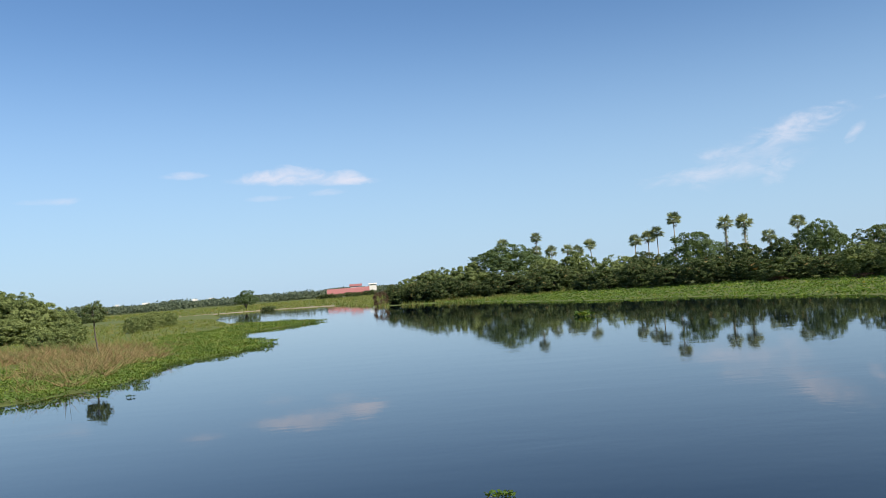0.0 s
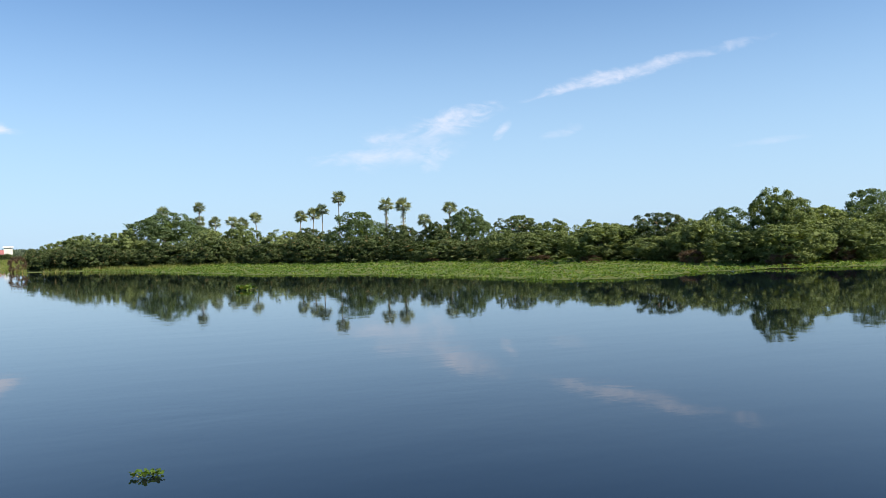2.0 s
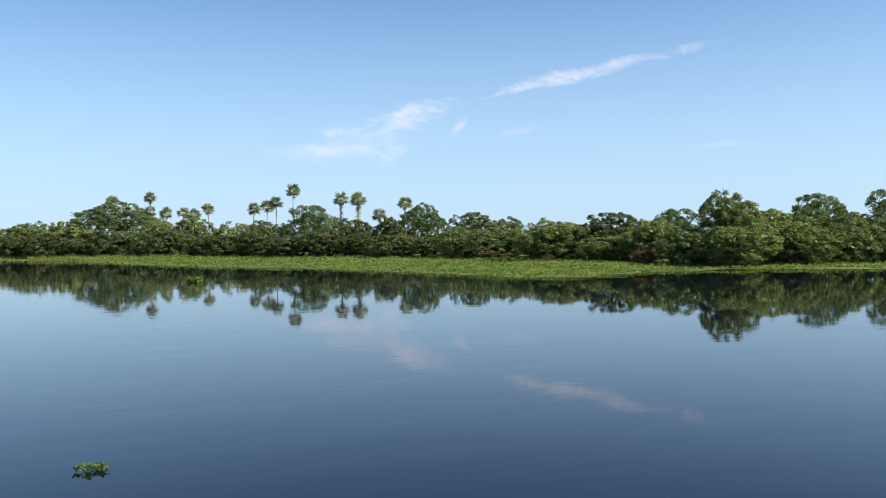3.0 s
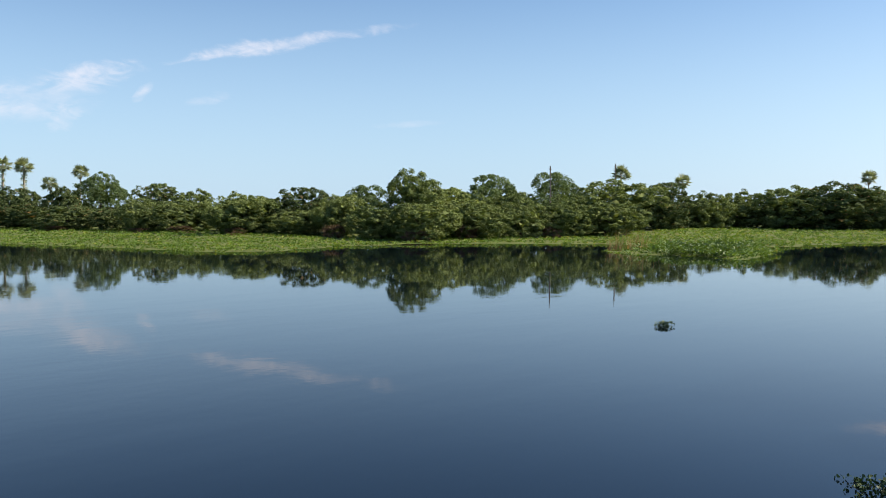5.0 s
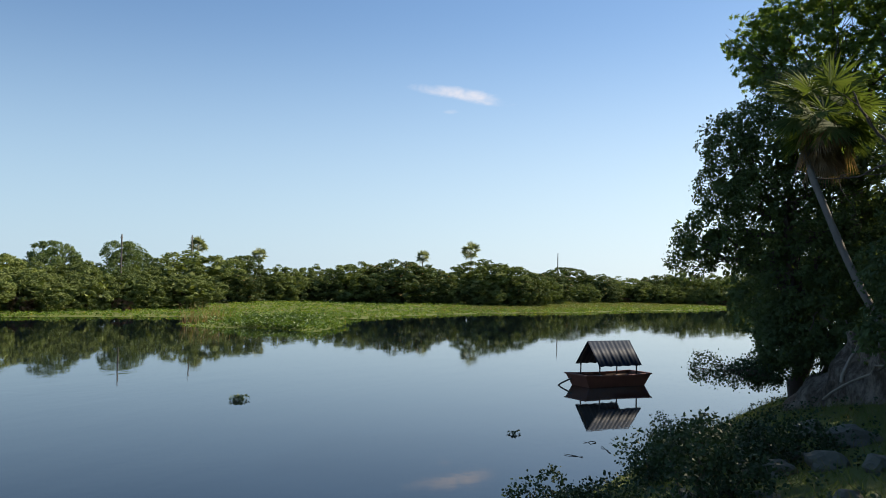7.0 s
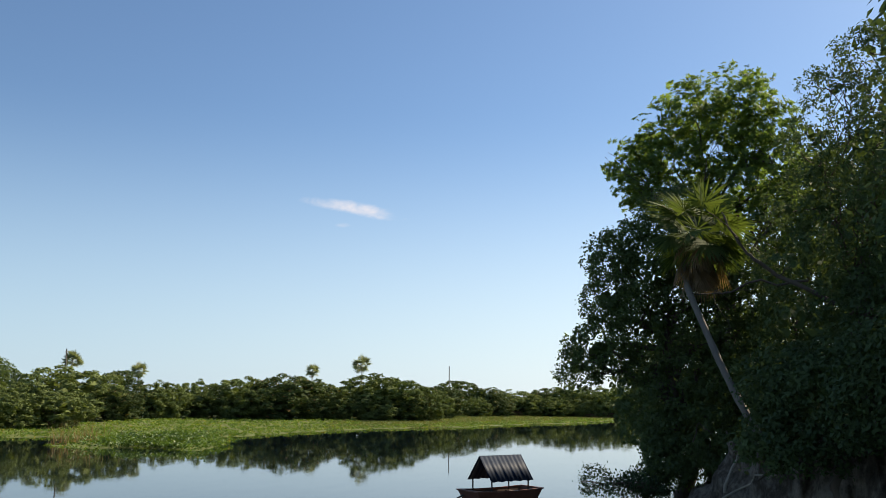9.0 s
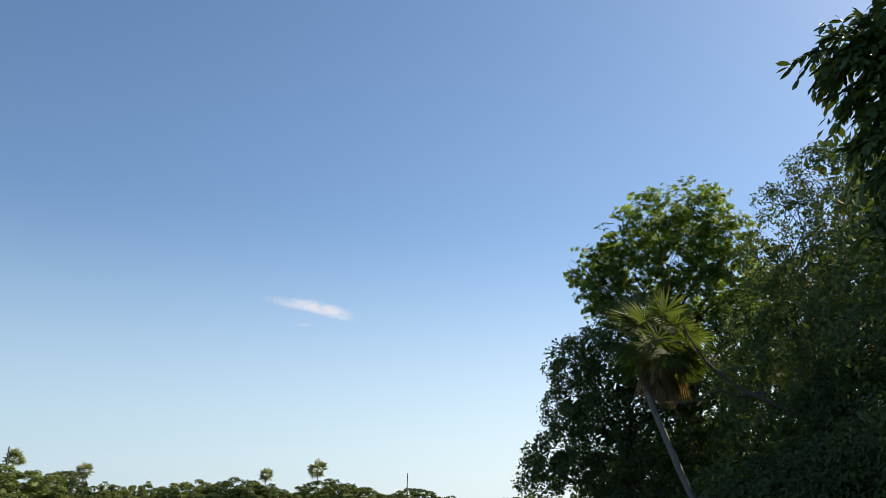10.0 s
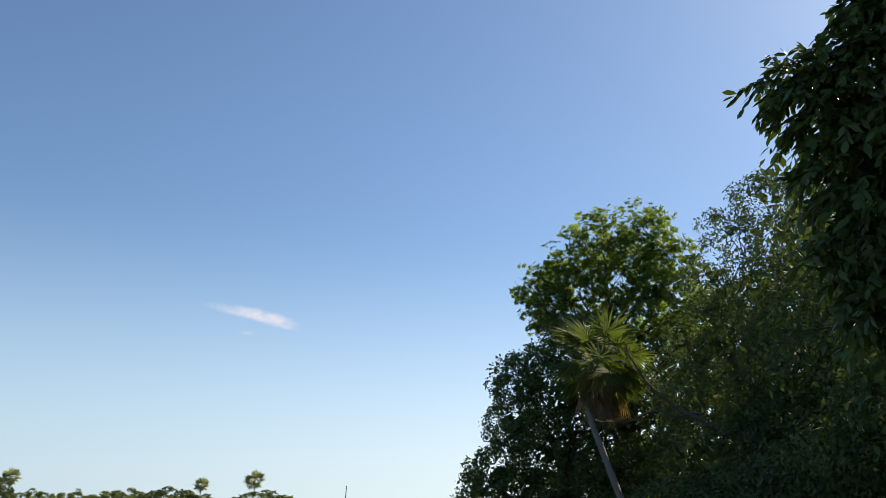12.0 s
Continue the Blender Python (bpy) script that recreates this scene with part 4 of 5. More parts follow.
for a_, h_ in ((4.6, 5.6), (5.1, 5.2), (5.7, 4.9), (6.3, 5.3), (6.9, 4.8), (7.5, 5.2), (8.0, 5.0)):
    plant("bush", a_, 560, h_, 5.5, 0)

# ---- distance: woods and buildings ----
v = []
for i in range(480):
    a_, d_ = rng.uniform(3.0, 40), rng.uniform(640, 900)
    h_ = rng.uniform(2.5, 5.5) + 2.5 * max(0.0, math.sin(a_ * 1.7) * math.sin(a_ * 0.6))
    n = 130
    c = np.array([*at(a_, d_)[:2], 3.2]) + np.column_stack([rng.normal(size=(n, 2)) * 5.5, h_ * rng.random(n) ** 0.8])
    v.append(slips(c, rng.normal(size=(n, 3)) + np.array([0, 0, 0.6]), rng.normal(size=(n, 3)), 1.7, 1.5))
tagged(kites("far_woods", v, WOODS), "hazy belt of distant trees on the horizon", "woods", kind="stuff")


def house(name, az, d, wide, deep, wall_h, roof_h, roof, label, windows=0, turn=0.0):
    p = at(az, d)
    p.z = z_at(p)
    root = thing(name, p, label, "building", turn=az + turn)
    bm = bmesh.new()
    box(bm, -wide / 2, wide / 2, 0, deep, -0.5, wall_h)
    body = part("wall", bm, WHITE_WALL, root)
    if roof_h:
        bm = bmesh.new()
        e, o = wide / 2 + 0.6, 0.7
        vs = [bm.verts.new(q) for q in ((-e, -o, wall_h), (e, -o, wall_h), (e, deep + o, wall_h), (-e, deep + o, wall_h), (-e, deep / 2, wall_h + roof_h), (e, deep / 2, wall_h + roof_h))]
        for q in ((0, 1, 5, 4), (2, 3, 4, 5), (0, 4, 3), (1, 2, 5), (3, 2, 1, 0)):
            bm.faces.new([vs[i] for i in q])
        part("roof", bm, roof, root)
    for i in range(windows):
        bm = bmesh.new()
        x = -wide / 2 + (i + 0.5) * wide / windows
        box(bm, x - 0.6, x + 0.6, -0.06, 0.1, wall_h * 0.4, wall_h * 0.75)
        part("window", bm, WINDOW_DARK, body)
    return root


house("long_hall", 6.13, 610, 32, 14, 1.5, 4.6, RED_ROOF, "long hall with a big red tiled roof")
house("roof_lantern_house", 5.74, 622, 8, 8, 7.0, 1.6, RED_ROOF, "raised red-roofed block behind the long hall", 2)
house("gable_house", 4.59, 600, 5.0, 8, 7.2, 0.9, WHITE_WALL, "white gable-ended block beside the red hall")
for a_, d_, w_, h_ in ((16.2, 880, 7, 9.2), (17.6, 900, 5, 10.4), (19.2, 870, 9, 9.0), (20.9, 900, 5, 9.6), (22.6, 880, 8, 8.8), (15.2, 900, 5, 9.2)):
    tagged(house("white_house", a_, d_, w_ * 0.75, 9, h_ * 0.86, 0.0, WHITE_WALL, "small white flat-roofed house far off among trees", 3), group="far white houses")

# ---- moored boat with a tin roof ----


def boat(x, y, axis_deg):
    root = thing("roofed_rowboat", (x, y, 0), "rusty red punt with a corrugated tin roof moored on still water", "boat", turn=axis_deg)
    L, W, top, keel = 3.55, 1.45, 0.47, -0.16
    outer_t = [(-L / 2, -W / 2 * 0.94), (L / 2, -W / 2 * 0.94), (L / 2, W / 2 * 0.94), (-L / 2, W / 2 * 0.94)]

    def ring(bm, grow_by, z, sx, sy, n=9):
        vs = []
        for k in range(4 * n):
            s, f = divmod(k, n)
            f /= n
            cx = [(-1, 1), (1, 1), (1, -1), (-1, -1)][s]
            nx = [(1, 1), (1, -1), (-1, -1), (-1, 1)][s]
            u, v = cx[0] + (nx[0] - cx[0]) * f, cx[1] + (nx[1] - cx[1]) * f
            bow = 1 + 0.07 * (1 - u * u) * (abs(v) > 0.99)
            sheer = 0.05 * u * u
            vs.append(bm.verts.new((u * (L / 2 * sx + grow_by), v * (W / 2 * sy * bow + grow_by), z + (sheer if z > 0.3 else 0))))
        return vs

    def skin(bm, a, b):
        for i in range(len(a)):
            j = (i + 1) % len(a)
            bm.faces.new((a[i], a[j], b[j], b[i]))

    bm = bmesh.new()
    r0, r1, r2 = ring(bm, 0, keel, 0.80, 0.78), ring(bm, 0, 0.19, 0.90, 0.90), ring(bm, 0, top, 1.0, 1.0)
    skin(bm, r0, r1), skin(bm, r1, r2)
    bm.faces.new(r0)
    hull = part("hull", bm, HULL, root)
    bm = bmesh.new()
    i0, i2 = ring(bm, -0.05, 0.02, 0.83, 0.82), ring(bm, -0.05, top - 0.005, 1.0, 1.0)
    skin(bm, i0, i2)
    bm.faces.new(i0)
    part("hull_lining", bm, HULL_IN, hull)
    bm = bmesh.new()
    a, b, c, d = ring(bm, 0.03, top - 0.03, 1, 1), ring(bm, 0.03, top + 0.03, 1, 1), ring(bm, -0.06, top + 0.03, 1, 1), ring(bm, -0.06, top - 0.03, 1, 1)
    skin(bm, a, b), skin(bm, b, c), skin(bm, c, d), skin(bm, d, a)
    part("gunwale", bm, HULL, hull, "rust-red rim board")
    for u in (-1.15, -0.1, 0.95):
        bm = bmesh.new()
        vs = box(bm, u - 0.13, u + 0.13, -W / 2 * 0.95, W / 2 * 0.95, 0.33, 0.37)
        part("bench", bm, HULL_IN, root)
    # posts and roof frame
    rl, rw, eave, ridge = 2.32, 1.62, 0.93, 1.93
    for u in (-1, 1):
        for v_ in (-1, 1):
            bm = bmesh.new()
            box(bm, u * (rl / 2 - 0.16) - 0.022, u * (rl / 2 - 0.16) + 0.022, v_ * 0.66 - 0.022, v_ * 0.66 + 0.022, 0.33, 1.04)
            part("post", bm, FRAME_METAL, root)
        bm = bmesh.new()
        for v_ in (-1, 1):
            m = Matrix.Translation((u * (rl / 2 - 0.1), v_ * rw / 4, (eave + ridge) / 2 - 0.05)) @ Matrix.Rotation(-v_ * math.atan2(ridge - eave, rw / 2), 4, "X")
            box(bm, -0.02, 0.02, -0.62, 0.62, -0.02, 0.02, m)
        part("rafter", bm, FRAME_METAL, root)
    for v_ in (-1, 1):
        n, k = 88, 2
        vv, ff = [], []
        slope = np.array([0, v_ * rw / 2, eave - ridge])
        nrm = np.array([0, v_ * (ridge - eave), rw / 2])
        nrm = nrm / np.linalg.norm(nrm)
        for i in range(n + 1):
            x_ = -rl / 2 + rl * i / n
            wave = 0.008 * math.sin(i / n * rl / 0.232 * 2 * math.pi)
            for j in range(k):
                base = np.array([x_, 0, ridge]) + slope * (j / (k - 1)) * (1.03 + 0.012 * math.sin(i * 0.35))
                vv += [base + nrm * wave, base + nrm * (wave - 0.004)]
        for i in range(n):
            p0, p1 = i * 4, i * 4 + 4
            ff += [(p0, p1, p1 + 2, p0 + 2), (p0 + 1, p0 + 3, p1 + 3, p1 + 1), (p0 + 2, p1 + 2, p1 + 3, p0 + 3), (p0, p0 + 1, p1 + 1, p1)]
        mesh_object("roof_sheet", vv, ff, ROOF_TIN_SHADED, root, "grey corrugated tin sheet", True)
    mesh_object("mooring_spar", *tube([(-L / 2 + 0.05, 0.35, 0.32), (-L / 2 - 0.28, 0.62, 0.10), (-L / 2 - 0.5, 0.8, -0.12)], [0.035, 0.035, 0.03], 6), FRAME_METAL, root)


boat(37.75, 3.08, -46.4)

# ---- trees of the near bank ----
EYE = 4.2


def mass(az, el, d, r, flat=0.85):
    p = at(az, d)
    return (p.x, p.y, EYE + d * math.tan(radians(el)), r, r, r * flat)


def bank_tree(name, label, seed, foot, foot_r, fork, masses, n, length, width, leaf, clumps=24, spread=0.25, droop=0.2, inner=0.55, limbs=9, core=0, core_size=0.5, limb=0.42, rosette=0):
    rng = np.random.default_rng(seed)
    p = at(*foot)
    p.z = z_at(p) - 0.15
    root = thing(name, p, label, "tree")
    o = np.array(p)
    blobs = np.array([(b[0] - o[0], b[1] - o[1], b[2] - o[2], *b[3:]) for b in masses])
    top = np.array(at(*fork[:2], fork[2])) - o
    stem = bend(rng, (0, 0, 0), top, 9, 0.12)
    mesh_object("trunk", *tube(stem, np.linspace(foot_r, foot_r * 0.55, 9), 10, rng, 0.06), BARK, root, smooth=True)
    order = np.argsort(-blobs[:, 2])[:limbs]
    for i in order:
        start = stem[rng.integers(4, 9)]
        path = bend(rng, start, blobs[i, :3], 9, 0.22)
        pieces = [tube(path, np.linspace(foot_r * limb, 0.012, 9), 7)]
        for k in range(9):
            q = path[rng.integers(4, 9)]
            tip = blobs[i, :3] + sphere_points(rng, 1)[0] * blobs[i, 3:] * 0.95
            pieces.append(tube(bend(rng, q, tip, 6, 0.2), np.linspace(min(foot_r * 0.12, 0.02), 0.006, 6), 4))
        mesh_object("limb", *join(pieces), BARK, root, smooth=True)
    if rosette:
        kites("crown", rosettes(rng, blobs, rosette, 9, 8, length, width, spread, droop, inner), leaf, root)
    else:
        kites("crown", tufted(rng, blobs, n, length, width, clumps, spread, 0.35, -0.8, core, core_size, None, length > 0.2, inner), leaf, root)
    return root


bank_tree("waterside_tree", "dark small-leaved tree overhanging the water at the bank", 71, (-97.0, 28.5), 0.30, (-96.5, 29, 6.0), [
    mass(-93.90, 9.36, 29, 1.4), mass(-93.30, 6.65, 29, 1.2), mass(-92.21, 3.25, 29, 1.25), mass(-90.71, 2.44, 29, 0.75), mass(-95.90, 4.86, 29, 1.8), mass(-96.10, 8.26, 29, 1.8), mass(-94.80, 1.46, 29, 0.8), mass(-95.70, -1.64, 28, 0.75), mass(-96.50, -2.53, 27.5, 0.8),
    mass(-97.89, 0.67, 28.5, 1.6), mass(-96.90, -2.13, 28, 0.8), mass(-98.09, -2.23, 27.5, 1.2), mass(-99.09, 3.28, 29, 1.9), mass(-97.30, 11.67, 29, 1.4), mass(-99.89, 7.08, 29, 1.9), mass(-95.5, -2.8, 27.5, 0.4), mass(-95.6, -4.2, 27, 0.42), mass(-96.6, -3.4, 27, 0.7), mass(-98.2, -2.9, 27.6, 1.0), mass(-97.2, -4.2, 27.2, 0.55), mass(-98.7, -4.2, 27.0, 0.6)],
    52000, 0.115, 0.07, LEAF_DARK, 42, 0.34, 0.2, 0.55, 10, 1300, 0.42)
bank_tree("fresh_green_tree", "tall fresh green tree with an open rounded crown behind the palm", 72, (-100.5, 33), 0.28, (-100.3, 33, 10.64), [
    mass(-101.49, 19.28, 33, 1.51), mass(-98.49, 18.77, 33, 1.46), mass(-95.90, 16.96, 33, 1.23), mass(-93.80, 15.76, 33, 0.84), mass(-94.50, 14.06, 33, 0.78), mass(-97.10, 15.47, 33, 1.34),
    mass(-99.89, 16.08, 33, 1.46), mass(-103.08, 17.39, 33, 1.29), mass(-103.68, 14.89, 33, 1.34), mass(-101.09, 13.28, 33, 1.34), mass(-96.10, 13.26, 33, 0.9), mass(-99.29, 11.28, 33, 1.2), mass(-104.28, 12.49, 33, 1.2), mass(-98.39, 13.07, 33, 1.01)],
    0, 0.15, 0.06, LEAF_FRESH, 44, 0.17, 0.45, 0.35, 14, rosette=760)
# the last four masses are added to keep sun off the bank
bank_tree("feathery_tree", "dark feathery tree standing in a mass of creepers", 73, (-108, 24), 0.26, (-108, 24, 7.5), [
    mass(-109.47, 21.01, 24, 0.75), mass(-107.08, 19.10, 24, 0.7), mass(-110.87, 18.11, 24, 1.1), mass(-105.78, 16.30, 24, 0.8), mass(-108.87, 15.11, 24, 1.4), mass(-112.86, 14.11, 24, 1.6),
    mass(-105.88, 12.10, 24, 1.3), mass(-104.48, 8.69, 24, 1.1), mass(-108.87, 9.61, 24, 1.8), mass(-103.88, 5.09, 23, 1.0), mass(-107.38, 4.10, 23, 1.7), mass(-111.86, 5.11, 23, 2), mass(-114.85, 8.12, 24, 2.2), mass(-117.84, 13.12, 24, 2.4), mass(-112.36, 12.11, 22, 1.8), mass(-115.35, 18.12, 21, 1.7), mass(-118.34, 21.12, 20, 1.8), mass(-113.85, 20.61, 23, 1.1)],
    62000, 0.12, 0.05, LEAF_BACKLIT, 40, 0.32, 0.2, 0.5, 12, 800, 0.4, 0.14)
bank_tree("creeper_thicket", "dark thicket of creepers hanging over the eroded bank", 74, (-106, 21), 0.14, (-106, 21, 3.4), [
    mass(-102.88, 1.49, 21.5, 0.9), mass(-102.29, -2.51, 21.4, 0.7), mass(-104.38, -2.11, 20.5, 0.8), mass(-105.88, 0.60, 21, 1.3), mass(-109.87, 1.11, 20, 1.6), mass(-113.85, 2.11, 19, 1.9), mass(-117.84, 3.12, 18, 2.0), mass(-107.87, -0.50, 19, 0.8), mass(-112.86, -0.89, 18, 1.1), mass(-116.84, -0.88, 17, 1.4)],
    40000, 0.12, 0.07, LEAF_BACKLIT, 34, 0.34, 0.4, 0.55, 0, 300, 0.35)
def sprays(rng, blobs, m, per, length, width):
    """Hanging sprays: a thin twig with leaves to both sides, drooping at its end."""
    blobs = np.asarray(blobs, dtype=float)
    size = np.maximum(blobs[:, 3] ** 2, 0.05)
    pick = rng.choice(len(blobs), m, p=size / size.sum())
    d = sphere_points(rng, m)
    start = blobs[pick, :3] + d * blobs[pick, 3:] * (0.35 + 0.5 * rng.random((m, 1)) ** 0.5)
    run = unit(d * np.array([1, 1, 0.6]) + 0.35 * rng.normal(size=(m, 3)) - np.array([0, 0, 0.15]))
    reach = length * (1.5 + 1.3 * rng.random((m, 1)))
    k = np.repeat(np.arange(m), per)
    t = np.tile(np.linspace(0.1, 1.0, per), m)[:, None]
    pos = start[k] + run[k] * reach[k] * t - np.array([0, 0, 0.5]) * reach[k] * t * t
    side = unit(np.cross(run, np.array([0, 0, 1.0])))[k] * np.where(np.arange(m * per) % 2, 1, -1)[:, None]
    axis = run[k] * 0.55 + side * 0.65 * (1.15 - t) - np.array([0, 0, 0.55]) + 0.22 * rng.normal(size=(m * per, 3))
    nrm = np.array([0, 0, 1.0]) + 0.5 * rng.normal(size=(m * per, 3))
    leaf = length * (0.7 + 0.5 * rng.random(m * per))
    twig = rounds(start, rng.normal(size=(m, 3)), run - np.array([0, 0, 0.35]), reach[:, 0], 0.008)
    return np.concatenate([rounds(pos, nrm, axis, leaf, leaf * width / length), twig])


def overhanging_tree():
    masses = [
        mass(-111.56, 28.41, 7.5, 0.16), mass(-112.46, 26.91, 7.5, 0.22), mass(-113.75, 28.11, 7.5, 0.3), mass(-114.75, 25.71, 7.5, 0.38), mass(-117.14, 28.12, 7.5, 0.5), mass(-118.54, 31.12, 7.5, 0.36), mass(-119.33, 33.62, 7.5, 0.36), mass(-121.53, 32.12, 7.5, 0.6),
        mass(-112.06, 37.41, 7.5, 0.14), mass(-114.05, 37.11, 7.5, 0.17), mass(-116.14, 37.02, 7.5, 0.2), mass(-118.54, 37.12, 7.5, 0.32), mass(-114.35, 22.11, 7.5, 0.26), mass(-116.54, 20.52, 7.5, 0.42), mass(-121.13, 24.12, 7.7, 0.8), mass(-122.13, 36.12, 7.7, 0.8), mass(-119.53, 15.62, 7.7, 0.55), mass(-125.13, 28.12, 7.9, 0.9),
        mass(-115.05, 16.92, 7.5, 0.26), mass(-116.34, 13.52, 7.5, 0.24), mass(-125.13, 18.12, 7.9, 0.8), mass(-125.13, 39.12, 7.9, 0.9), mass(-119.13, 40.12, 7.6, 0.6), mass(-115.65, 40.12, 7.5, 0.35)]
    root = bank_tree("overhanging_tree", "near tree with long drooping dark leaves overhead", 75, (-128, 8.5), 0.22, (-124, 8, 6.6), masses[14:20], 9000, 0.15, 0.055, LEAF_DROOP, 20, 0.18, 0.9, 0.3, 6, 300, 0.18, 0.1)
    o = np.array(root.location)
    rng = np.random.default_rng(76)
    local = [(b[0] - o[0], b[1] - o[1], b[2] - o[2], *b[3:]) for b in masses]
    kites("hanging_sprays", sprays(rng, local, 3000, 12, 0.135, 0.05), LEAF_DROOP, root)


overhanging_tree()

# backdrop wood; several of its trees are unseen, added to shade the bank
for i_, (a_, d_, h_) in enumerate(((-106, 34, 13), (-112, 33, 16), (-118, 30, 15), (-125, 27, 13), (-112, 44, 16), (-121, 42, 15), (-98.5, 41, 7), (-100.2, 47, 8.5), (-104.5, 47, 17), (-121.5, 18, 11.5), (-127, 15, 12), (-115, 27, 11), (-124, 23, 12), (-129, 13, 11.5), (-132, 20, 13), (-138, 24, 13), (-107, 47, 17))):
    wood = bank_tree("bank_woodland_tree", "tall dark tree added behind the bank as backdrop and shade", 200 + i_, (a_, d_), 0.25, (a_, d_, 5.0), [
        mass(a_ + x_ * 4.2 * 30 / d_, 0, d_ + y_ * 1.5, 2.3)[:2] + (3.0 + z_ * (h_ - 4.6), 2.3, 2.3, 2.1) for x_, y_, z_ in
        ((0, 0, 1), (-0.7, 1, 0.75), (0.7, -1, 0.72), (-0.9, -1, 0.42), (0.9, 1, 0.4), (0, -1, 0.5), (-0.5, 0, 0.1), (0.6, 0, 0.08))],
        8000 if d_ > 26 else 14000, 0.25 if d_ > 26 else 0.15, 0.18 if d_ > 26 else 0.075, LEAF_BACKLIT, 34, 0.5, 0.2, 0.6, 5, 260, 0.55)
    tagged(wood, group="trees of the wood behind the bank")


def leaning_palm():
    rng = np.random.default_rng(81)
    foot = at(-102.3, 22.6)
    foot.z = EYE + 22.6 * math.tan(radians(-3.4))
    root = thing("leaning_palm", foot, "leaning fan palm with a pale trunk and dead brown skirt", "palm tree")
    o = np.array(foot)
    up = ((-101.4, -1.5, 22.7), (-100.5, 0.2, 22.9), (-99.45, 2.65, 23.3), (-98.5, 5.2, 23.9), (-97.8, 7.0, 24.4), (-97.4, 8.6, 24.8), (-97.7, 10.0, 25.1))
    knots = np.array([(0, 0, 0)] + [np.array(at(a_, d_, EYE + d_ * math.tan(radians(e_)))) - o for a_, e_, d_ in up])
    t = np.linspace(0, 1, 22)
    path = np.stack([np.interp(t, np.linspace(0, 1, len(knots)), knots[:, k]) for k in range(3)], 1)
    path[1:-1] = (path[:-2] + 2 * path[1:-1] + path[2:]) / 4
    top = path[-1]
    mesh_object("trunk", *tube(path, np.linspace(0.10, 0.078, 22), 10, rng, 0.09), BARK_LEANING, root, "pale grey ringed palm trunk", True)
    head = np.array(at(-98.45, 24.9, EYE + 24.9 * math.tan(radians(11.2)))) - o
    for i in range(34):
        el, a = rng.uniform(-0.9, 1.15), 2.4 * i + rng.random() * 0.6
        d = np.array([math.cos(a) * math.cos(el), math.sin(a) * math.cos(el), math.sin(el)])
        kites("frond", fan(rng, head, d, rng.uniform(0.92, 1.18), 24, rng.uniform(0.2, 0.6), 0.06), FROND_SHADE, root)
    for i in range(46):
        el, a = rng.uniform(-1.5, -0.05), 2.4 * i + rng.random() * 0.6
        d = np.array([math.cos(a) * math.cos(el), math.sin(a) * math.cos(el), math.sin(el)])
        kites("dead_frond", fan(rng, head - np.array([0, 0, 0.15 + 0.5 * rng.random()]), d * np.array([0.7, 0.7, 1]), rng.uniform(0.55, 1.05), 13, rng.uniform(1.2, 2.4), 0.045), FROND_DEAD, root, "withered brown palm frond")


leaning_palm()

# ---- shrubs, ground plants, rocks and driftwood of the near bank ----


def shrub(az, d, high, wide, n, length, width, leaf, label, seed, stems=7, masses=8, bare=0.25):
    rng = np.random.default_rng(seed)
    p = at(az, d)
    p.z = z_at(p) - 0.05
    root = thing("bank_shrub", p, label, "shrub", "shrubs on the near bank")
    blobs = []
    for i in range(masses):
        a_, f = 2.4 * i + rng.random(), math.sqrt((i + 0.5) / masses)
        r = wide * (0.16 + 0.08 * rng.random())
        z = high * (bare + (1 - bare) * rng.random()) * (1 - 0.35 * f) - r * 0.3
        blobs.append((math.cos(a_) * (wide / 2 - r * 0.7) * f, math.sin(a_) * (wide / 2 - r * 0.7) * f, max(z, r * 0.8), r, r, r * 0.8))
    for i in range(stems):
        b = blobs[i % masses]
        mesh_object("stem", *tube(bend(rng, (0.15 * rng.normal(), 0.15 * rng.normal(), -0.05), b[:3], 7, 0.15), np.linspace(0.022, 0.006, 7), 5), BARK, root, smooth=True)
    kites("leaves", crown(rng, blobs, n, length, width, 10, wide * 0.035, 0.1, 0.5, 0.02, round_leaf=True), leaf, root)


shrub(-91.5, 12.6, 1.35, 2.0, 4160, 0.062, 0.042, LEAF_SHADED, "leafy dark shrub with thin stems on the bank slope", 91)
shrub(-95.5, 15.5, 1.0, 2.4, 3840, 0.062, 0.042, LEAF_SHADED, "low dark shrub beside the eroded bank", 92)
shrub(-88.5, 17.0, 0.9, 2.0, 2880, 0.062, 0.042, LEAF_SHADED, "dark waterside shrub with round leaves", 93)
shrub(-81.5, 14.8, 1.05, 1.5, 1440, 0.062, 0.042, LEAF_SHADED, "small round-leaved shrub at the water edge", 94)
shrub(-84.5, 14.2, 0.75, 1.5, 1600, 0.062, 0.042, LEAF_SHADED, "low leafy shrub on the bank edge", 95)
shrub(-77.5, 13.6, 0.5, 0.9, 416, 0.062, 0.042, LEAF_SHADED, "sparse shoots of a round-leaved shrub over water", 96)
shrub(-75.6, 13.7, 0.75, 1.5, 1280, 0.062, 0.042, LEAF_SHADED, "low round-leaved shrub at the water edge", 98)
shrub(-73.2, 14.2, 0.5, 1.1, 528, 0.062, 0.042, LEAF_SHADED, "few leafy shoots standing in shallow water", 99)
shrub(-90.5, 22.0, 0.8, 2.2, 2400, 0.062, 0.042, LEAF_SHADED, "dark shrub reaching out over the water", 97)

